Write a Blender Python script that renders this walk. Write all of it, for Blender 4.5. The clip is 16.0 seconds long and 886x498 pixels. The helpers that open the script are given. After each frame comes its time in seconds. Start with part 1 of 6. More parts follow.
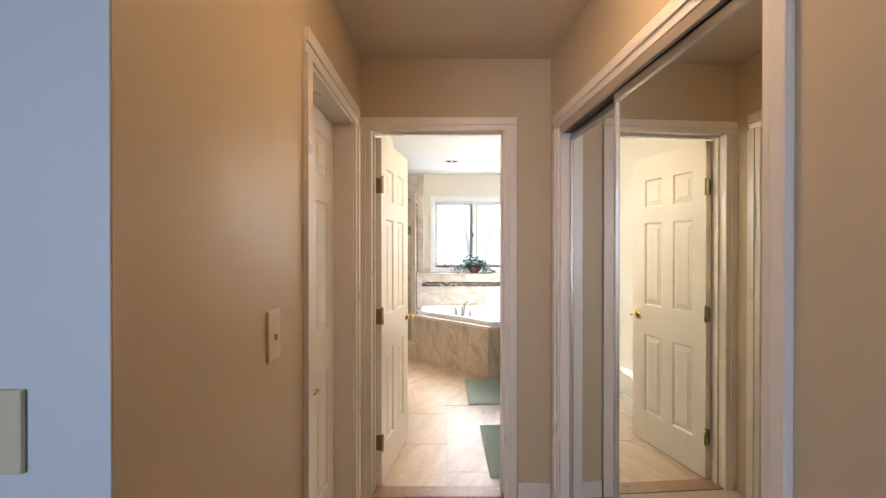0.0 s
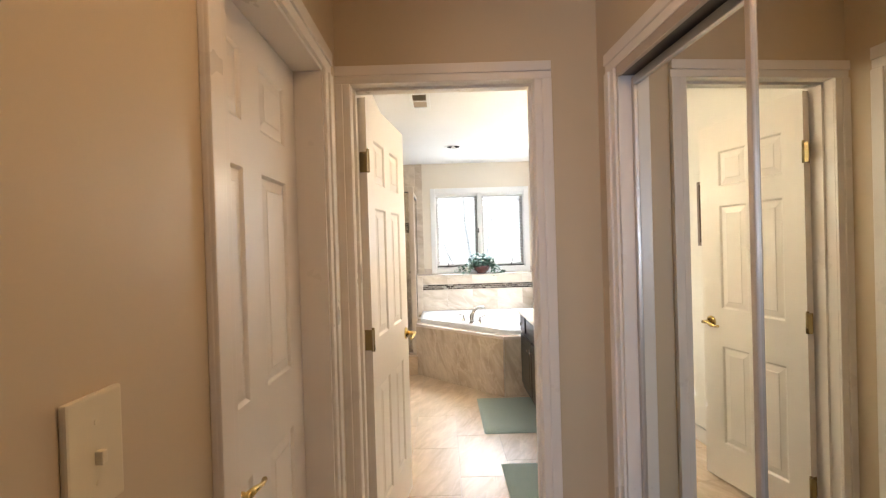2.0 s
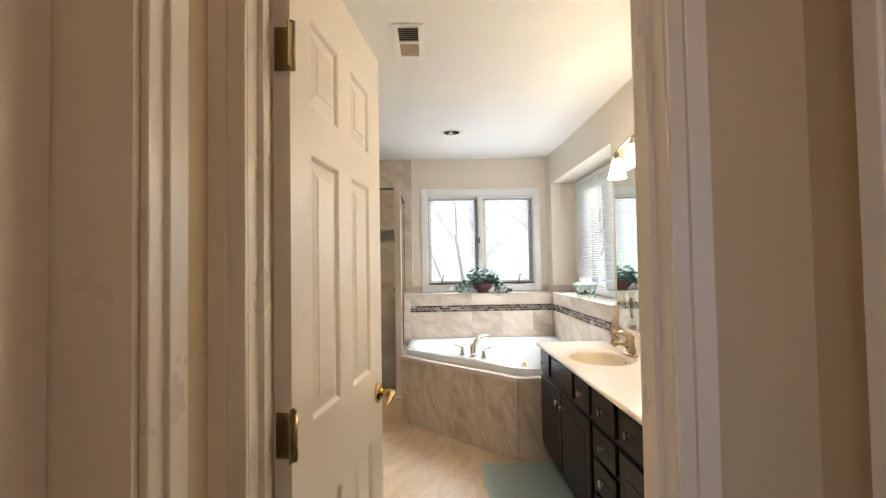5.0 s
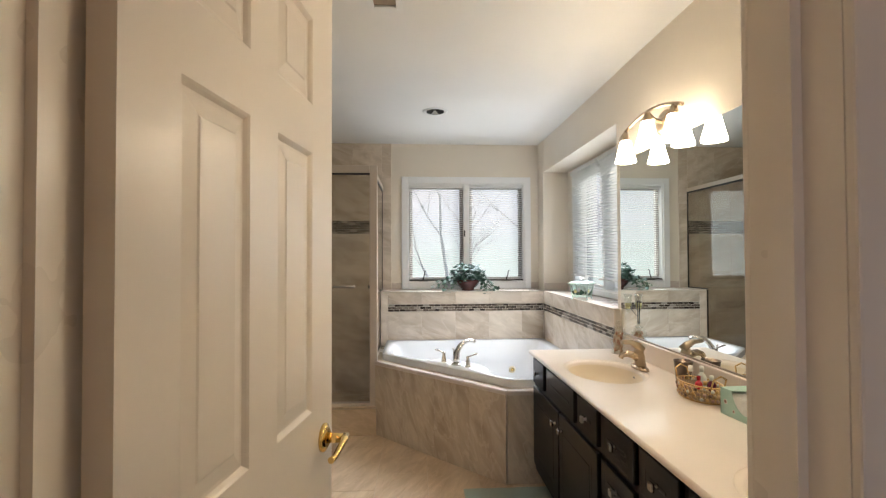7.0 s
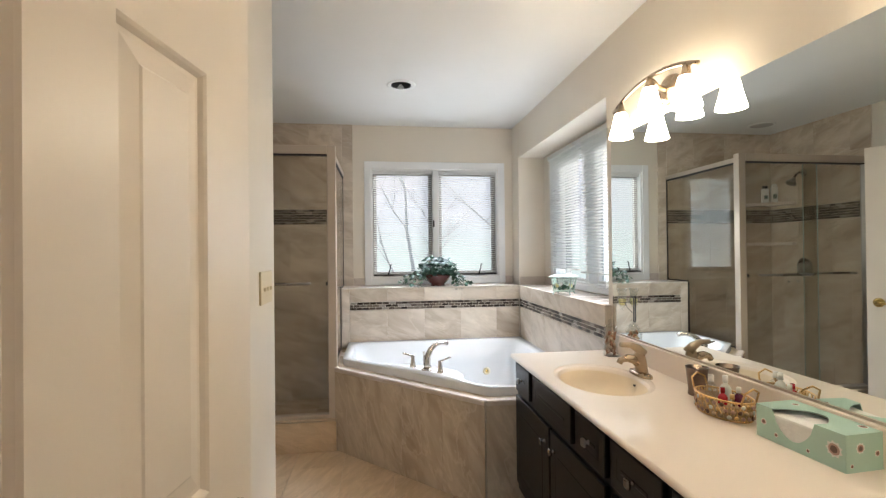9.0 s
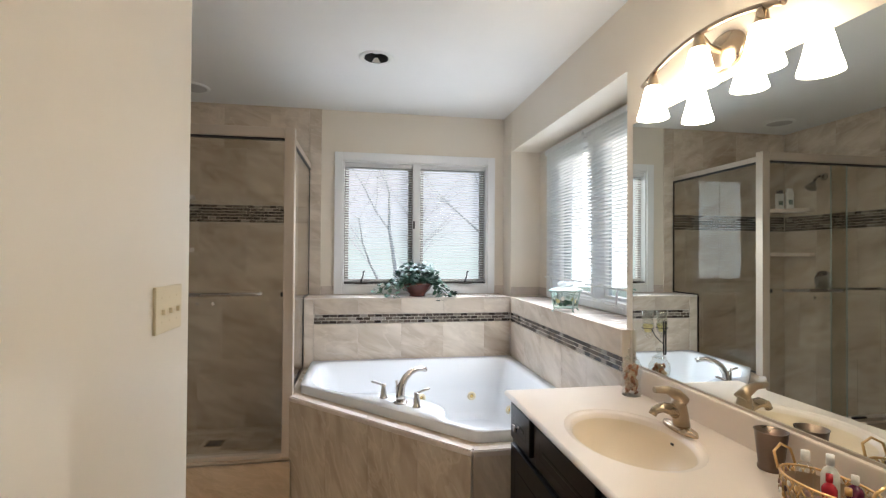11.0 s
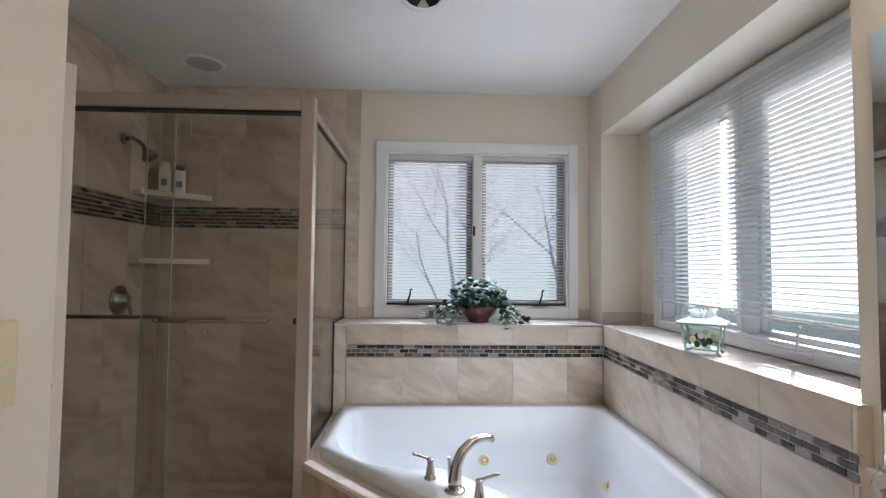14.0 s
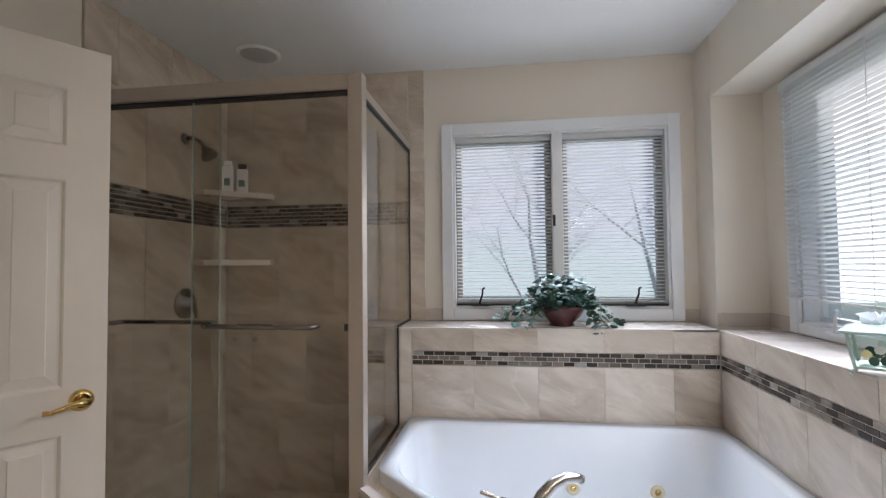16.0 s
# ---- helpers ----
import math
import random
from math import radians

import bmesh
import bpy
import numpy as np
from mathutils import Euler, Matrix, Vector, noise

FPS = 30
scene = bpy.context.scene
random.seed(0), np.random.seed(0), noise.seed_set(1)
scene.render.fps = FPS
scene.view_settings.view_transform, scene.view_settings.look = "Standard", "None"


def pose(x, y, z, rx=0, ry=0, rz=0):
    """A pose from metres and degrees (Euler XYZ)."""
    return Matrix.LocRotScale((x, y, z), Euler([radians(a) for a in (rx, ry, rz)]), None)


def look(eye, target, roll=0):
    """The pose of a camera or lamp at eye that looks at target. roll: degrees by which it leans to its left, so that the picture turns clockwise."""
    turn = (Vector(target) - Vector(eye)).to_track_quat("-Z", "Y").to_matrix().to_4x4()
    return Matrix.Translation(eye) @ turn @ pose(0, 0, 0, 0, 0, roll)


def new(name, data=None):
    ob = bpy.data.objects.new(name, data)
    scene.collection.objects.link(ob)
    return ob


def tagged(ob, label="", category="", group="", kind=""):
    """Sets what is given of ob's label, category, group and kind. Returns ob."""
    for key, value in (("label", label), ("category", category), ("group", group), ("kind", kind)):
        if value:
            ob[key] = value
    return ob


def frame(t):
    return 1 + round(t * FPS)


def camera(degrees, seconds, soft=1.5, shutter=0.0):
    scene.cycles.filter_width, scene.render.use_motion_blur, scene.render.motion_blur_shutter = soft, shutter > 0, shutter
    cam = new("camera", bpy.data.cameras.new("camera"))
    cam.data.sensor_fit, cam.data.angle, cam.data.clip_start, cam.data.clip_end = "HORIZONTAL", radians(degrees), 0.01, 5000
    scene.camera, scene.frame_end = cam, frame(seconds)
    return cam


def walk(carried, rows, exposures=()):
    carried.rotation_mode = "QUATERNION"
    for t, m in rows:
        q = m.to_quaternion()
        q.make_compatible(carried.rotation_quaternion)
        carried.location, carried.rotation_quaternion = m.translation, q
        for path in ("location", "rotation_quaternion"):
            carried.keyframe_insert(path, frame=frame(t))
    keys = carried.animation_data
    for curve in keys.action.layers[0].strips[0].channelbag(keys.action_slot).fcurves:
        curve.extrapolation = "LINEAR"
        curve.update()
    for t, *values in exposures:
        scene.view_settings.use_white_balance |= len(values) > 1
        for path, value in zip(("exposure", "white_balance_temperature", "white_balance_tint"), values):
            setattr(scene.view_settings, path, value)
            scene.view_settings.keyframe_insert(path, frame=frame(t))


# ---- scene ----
from math import cos, sin, pi, atan2, hypot

# ------------------------------------------------------------ camera and walk
cam = camera(86.7, 16.0, soft=1.3)
PATH = [
    (0, (0.149, -0.131, 1.405), (0.148, 1.869, 1.393), 0.0),
    (0.5, (0.145, 0.045, 1.406), (0.147, 2.045, 1.384), -0.5),
    (1, (0.143, 0.230, 1.402), (0.14, 2.230, 1.373), -0.9),
    (1.5, (0.132, 0.418, 1.396), (0.127, 2.418, 1.371), -1.4),
    (2, (0.100, 0.588, 1.393), (0.104, 2.588, 1.377), -1.7),
    (2.5, (0.084, 0.755, 1.391), (0.102, 2.755, 1.391), -2.0),
    (3, (0.088, 0.923, 1.388), (0.105, 2.923, 1.401), -2.2),
    (5.5, (0.064, 1.816, 1.318), (0.126, 3.814, 1.386), -0.5),
    (6, (0.076, 1.938, 1.326), (0.153, 3.936, 1.382), -0.3),
    (6.5, (0.093, 2.022, 1.330), (0.185, 4.019, 1.377), -0.2),
    (7, (0.103, 2.082, 1.332), (0.218, 4.078, 1.370), -0.2),
    (7.5, (0.114, 2.151, 1.322), (0.249, 4.146, 1.361), -0.3),
    (8, (0.120, 2.236, 1.315), (0.283, 4.229, 1.348), -0.5),
    (8.5, (0.122, 2.339, 1.311), (0.320, 4.329, 1.339), -0.6),
    (9, (0.110, 2.460, 1.318), (0.370, 4.443, 1.330), -0.6),
    (11.5, (0.208, 3.107, 1.343), (0.537, 5.079, 1.372), 0.4),
    (12, (0.200, 3.251, 1.332), (0.514, 5.226, 1.379), 0.6),
    (12.5, (0.211, 3.387, 1.323), (0.500, 5.365, 1.391), 0.6),
    (13, (0.235, 3.522, 1.323), (0.477, 5.506, 1.401), 0.6),
    (13.5, (0.261, 3.644, 1.329), (0.427, 5.636, 1.408), 0.6),
    (14, (0.270, 3.742, 1.332), (0.349, 5.740, 1.417), 0.6),
    (14.5, (0.270, 3.846, 1.337), (0.262, 5.845, 1.417), 0.5),
    (15, (0.272, 3.938, 1.339), (0.177, 5.935, 1.410), 0.3),
    (15.5, (0.290, 4.005, 1.338), (0.111, 5.997, 1.402), -0.1),
    (16, (0.324, 4.053, 1.331), (0.052, 6.033, 1.402), -0.6),
]
walk(cam, [(t, look(eye, target, roll)) for t, eye, target, roll in PATH],
     exposures=[(0, 1.38, 6050, 10), (1.5, 1.38, 6150, 10), (3, 1.08, 6250, 10), (5.5, 0.60, 6280, 10), (6.5, 0.34, 6250, 10), (9, 0.36, 6080, 10), (12, 0.12, 5850, 11), (14, -0.17, 5700, 13), (16, -0.16, 5700, 13)])

# ------------------------------------------------------------ world and lights
world = bpy.data.worlds.new("sky")
scene.world = world
world.use_nodes = True
wn = world.node_tree
sky = wn.nodes.new("ShaderNodeTexSky")
sky.sky_type = "NISHITA"
sky.sun_disc = False
sky.sun_elevation = radians(16.8)
sky.sun_rotation = radians(42.3)
sky.air_density, sky.dust_density, sky.ozone_density = 1.0, 1.2, 1.0
wn.nodes["Background"].inputs["Strength"].default_value = 0.14
wn.links.new(sky.outputs[0], wn.nodes["Background"].inputs[0])

sun = new("sun", bpy.data.lights.new("sun", "SUN"))
sun.data.energy, sun.data.angle, sun.data.color = 5.0, radians(0.6), (1.0, 0.95, 0.88)
sun.matrix_world = look((10, 11.0, 4.5), (0, 0, 0))


def window_lamp(name, eye, toward, sx, sy, watts, color, spread):
    d = bpy.data.lights.new(name, "AREA")
    d.shape, d.size, d.size_y, d.energy, d.color, d.spread = "RECTANGLE", sx, sy, watts, color, radians(spread)
    ob = new(name, d)
    ob.matrix_world = look(eye, toward)
    return ob


# daylight falling in through the three windows
for z in (1.42, 1.86):
    window_lamp("skylight_north", (0.6, 6.55, z), (0.6, 6.55 - 0.64, z - 0.77), 1.08, 0.26, 3.2, (0.86, 0.93, 1.0), 86)
    window_lamp("skylight_east", (1.39, 5.58, z), (1.39 - 0.64, 5.58, z - 0.77), 1.16, 0.24, 3.7, (0.86, 0.93, 1.0), 86)
# added lamp aimed up to brighten the ceiling, as light from the garden would
window_lamp("gardenlight_north", (0.6, 6.55, 1.28), (0.6, 6.55 - 0.64, 1.28 + 0.77), 1.08, 0.24, 1.4, (0.90, 0.95, 1.0), 86)
# added lamp facing straight in, to brighten the window recess and its pier
window_lamp("skylight_east", (1.474, 5.56, 1.64), (0.474, 5.56, 1.64), 1.22, 0.84, 2.5, (0.88, 0.94, 1.0), 175)
# bluish lamp at the bedroom's unseen window; its place is assumed
window_lamp("skylight_bedroom", (-1.4, -3.44, 1.60), (0.70, 1.9, 1.2), 1.50, 1.20, 4.8, (0.62, 0.73, 1.0), 70)
HALL_GLOW, VANITY_GLOW = 14.3, 20.0

# ------------------------------------------------------------ materials


def rgb(r, g, b):
    return (r, g, b, 1.0)


class Nodes:
    """A material and short ways to add and join its nodes."""

    def __init__(self, name):
        self.mat = bpy.data.materials.new(name)
        self.mat.use_nodes = True
        self.tree = self.mat.node_tree
        self.bsdf = self.tree.nodes["Principled BSDF"]
        self.out = self.tree.nodes["Material Output"]

    def add(self, kind, **values):
        n = self.tree.nodes.new(kind)
        for k, v in values.items():
            n.inputs[k].default_value = v
        return n

    def link(self, a, b):
        self.tree.links.new(a, b)

    def coords(self, scale=(1, 1, 1), shift=True):
        tc = self.add("ShaderNodeTexCoord")
        mp = self.add("ShaderNodeMapping", Scale=scale)
        self.link(tc.outputs["Object"], mp.inputs["Vector"])
        if shift:
            info = self.add("ShaderNodeObjectInfo")
            mul = self.add("ShaderNodeVectorMath")
            mul.operation = "SCALE"
            mul.inputs[0].default_value = (37.0, 19.0, 53.0)
            self.link(info.outputs["Random"], mul.inputs["Scale"])
            self.link(mul.outputs[0], mp.inputs["Location"])
        return mp.outputs[0]

    def noise(self, vec, scale, detail=4.0, rough=0.55, distort=0.0):
        n = self.add("ShaderNodeTexNoise", Scale=scale, Detail=detail, Roughness=rough, Distortion=distort)
        self.link(vec, n.inputs["Vector"])
        return n.outputs["Fac"]

    def ramp(self, fac, stops):
        r = self.add("ShaderNodeValToRGB")
        while len(r.color_ramp.elements) < len(stops):
            r.color_ramp.elements.new(0.5)
        for e, (p, c) in zip(r.color_ramp.elements, stops):
            e.position, e.color = p, c
        self.link(fac, r.inputs[0])
        return r.outputs[0]

    def mix(self, fac, a, b, mode="MIX"):
        m = self.tree.nodes.new("ShaderNodeMix")
        m.data_type, m.blend_type = "RGBA", mode
        for sock, v in ((m.inputs[0], fac), (m.inputs[6], a), (m.inputs[7], b)):
            if hasattr(v, "is_linked"):
                self.link(v, sock)
            else:
                sock.default_value = v
        return m.outputs[2]

    def bump(self, height, strength, distance=0.002):
        b = self.add("ShaderNodeBump", Strength=strength, Distance=distance)
        self.link(height, b.inputs["Height"])
        self.link(b.outputs[0], self.bsdf.inputs["Normal"])

    def set(self, **values):
        for k, v in values.items():
            sock = self.bsdf.inputs[k.replace("_", " ")]
            if hasattr(v, "is_linked"):
                self.link(v, sock)
            else:
                sock.default_value = v
        return self


def plain(name, color, rough=0.5, metal=0.0, vary=0.12, grain=60.0, bump=0.05, rough_vary=0.12, **more):
    """Paint, plastic or metal with slight blotches, a fine grain and uneven gloss."""
    n = Nodes(name)
    v = n.coords()
    big, fine = n.noise(v, 2.3, 3.0), n.noise(v, grain, 3.0)
    dark = rgb(*[c * (1 - vary) for c in color])
    light = rgb(*[min(1.0, c * (1 + vary * 0.5)) for c in color])
    n.set(Base_Color=n.ramp(big, [(0.3, dark), (0.7, light)]), Metallic=metal)
    r = n.ramp(n.noise(v, 7.0, 3.0), [(0.3, rgb(*[max(0.02, rough - rough_vary * 0.5)] * 3)), (0.7, rgb(*[min(1.0, rough + rough_vary * 0.5)] * 3))])
    n.set(Roughness=r, **more)
    if bump:
        n.bump(fine, bump, 0.001)
    return n.mat


def wall_paint(name, color, rough):
    """Rolled wall paint: a soft orange-peel relief and faint blotches."""
    n = Nodes(name)
    v = n.coords(shift=False)
    n.set(Base_Color=n.ramp(n.noise(v, 1.4, 4.0), [(0.3, rgb(*[c * 0.95 for c in color])), (0.7, rgb(*color))]))
    n.set(Roughness=n.ramp(n.noise(v, 3.0, 3.0), [(0.3, rgb(*[rough - 0.06] * 3)), (0.7, rgb(*[rough + 0.06] * 3))]))
    n.bump(n.noise(v, 140.0, 2.0), 0.14, 0.0012)
    return n.mat


def stone_tile(name, light, mid, dark, rough=0.28, turn=20.0, stretch=3.6, scale=1.0, vein=0.35):
    """Porcelain tile printed with the drifting bands and veins of a sedimentary stone."""
    n = Nodes(name)
    turned = n.coords()
    turned.node.inputs["Rotation"].default_value = (0.0, 0.0, radians(turn))
    drawn = n.add("ShaderNodeMapping", Scale=(0.9 * scale, 0.9 * scale * stretch, 1.0))
    n.link(turned, drawn.inputs["Vector"])
    v = drawn.outputs[0]
    cloud = n.noise(v, 1.5, 3.0, 0.5, 0.7)
    bands = n.noise(v, 3.4, 5.0, 0.55, 1.1)
    base = n.ramp(cloud, [(0.30, rgb(*dark)), (0.48, rgb(*mid)), (0.66, rgb(*light))])
    streak = n.ramp(bands, [(0.34, rgb(*dark)), (0.5, rgb(*mid)), (0.64, rgb(*light))])
    col = n.mix(0.45, base, streak)
    lines = n.ramp(n.noise(v, 2.2, 4.0, 0.5, 1.6), [(0.47, rgb(0, 0, 0)), (0.50, rgb(vein, vein, vein)), (0.53, rgb(0, 0, 0))])
    col = n.mix(lines, col, rgb(*[c * 1.25 for c in light]))
    info = n.add("ShaderNodeObjectInfo")
    tone = n.ramp(info.outputs["Random"], [(0.0, rgb(0.95, 0.945, 0.94)), (1.0, rgb(1.0, 1.0, 1.0))])
    n.set(Base_Color=n.mix(1.0, col, tone, "MULTIPLY"))
    n.set(Roughness=n.ramp(cloud, [(0.3, rgb(*[rough + 0.06] * 3)), (0.7, rgb(*[rough - 0.05] * 3))]))
    n.bump(bands, 0.04, 0.001)
    return n.mat


def mosaic(name, stops, rough):
    """Small glass and stone bricks, each of its own tone."""
    n = Nodes(name)
    info = n.add("ShaderNodeObjectInfo")
    r = n.tree.nodes.new("ShaderNodeValToRGB")
    r.color_ramp.interpolation = "CONSTANT"
    while len(r.color_ramp.elements) < len(stops):
        r.color_ramp.elements.new(0.5)
    for e, (p, c) in zip(r.color_ramp.elements, stops):
        e.position, e.color = p, c
    n.link(info.outputs["Random"], r.inputs[0])
    v = n.coords()
    fine = n.noise(v, 45.0, 4.0)
    shade = n.ramp(fine, [(0.3, rgb(0.78, 0.78, 0.78)), (0.7, rgb(1.08, 1.08, 1.08))])
    n.set(Base_Color=n.mix(1.0, r.outputs[0], shade, "MULTIPLY"), Roughness=rough)
    n.bump(fine, 0.08, 0.001)
    return n.mat


def glass(name, tint, gloss=1.0, rough=0.0):
    """A clear pane: it lets the view through and mirrors more at a slant."""
    n = Nodes(name)
    clear = n.add("ShaderNodeBsdfTransparent", Color=rgb(*tint))
    shine = n.add("ShaderNodeBsdfGlossy", Roughness=rough, Color=rgb(gloss, gloss, gloss))
    lw = n.add("ShaderNodeLayerWeight", Blend=0.5)
    pw = n.add("ShaderNodeMath")
    pw.operation = "POWER"
    pw.inputs[1].default_value = 4.5
    n.link(lw.outputs["Facing"], pw.inputs[0])
    fres = n.add("ShaderNodeMath")
    fres.operation = "MULTIPLY_ADD"
    fres.inputs[1].default_value, fres.inputs[2].default_value = 0.95, 0.04
    n.link(pw.outputs[0], fres.inputs[0])
    m = n.tree.nodes.new("ShaderNodeMixShader")
    n.link(fres.outputs[0], m.inputs[0])
    n.link(clear.outputs[0], m.inputs[1])
    n.link(shine.outputs[0], m.inputs[2])
    n.link(m.outputs[0], n.out.inputs[0])
    return n.mat


def glowing(name, color, strength):
    n = Nodes(name)
    n.set(Base_Color=rgb(0.9, 0.9, 0.88), Roughness=0.4, Emission_Color=rgb(*color), Emission_Strength=strength)
    return n.mat


def fabric(name, a, b, scale, bump):
    n = Nodes(name)
    v = n.coords(shift=False)
    n.set(Base_Color=n.mix(n.noise(v, scale, 5.0), rgb(*a), rgb(*b)), Roughness=0.95)
    n.set(Sheen_Weight=0.3)
    n.bump(n.noise(v, scale * 1.7, 5.0), bump, 0.006)
    return n.mat


def dark_wood(name, a, b, rough, coat=0.25, shine=0.5):
    n = Nodes(name)
    v = n.coords((14.0, 14.0, 1.2))
    g = n.noise(v, 3.0, 6.0, 0.6, 0.6)
    n.set(Base_Color=n.ramp(g, [(0.3, rgb(*a)), (0.7, rgb(*b))]), Roughness=rough)
    n.set(Coat_Weight=coat, Coat_Roughness=0.25, Specular_IOR_Level=shine)
    n.bump(g, 0.10, 0.001)
    return n.mat


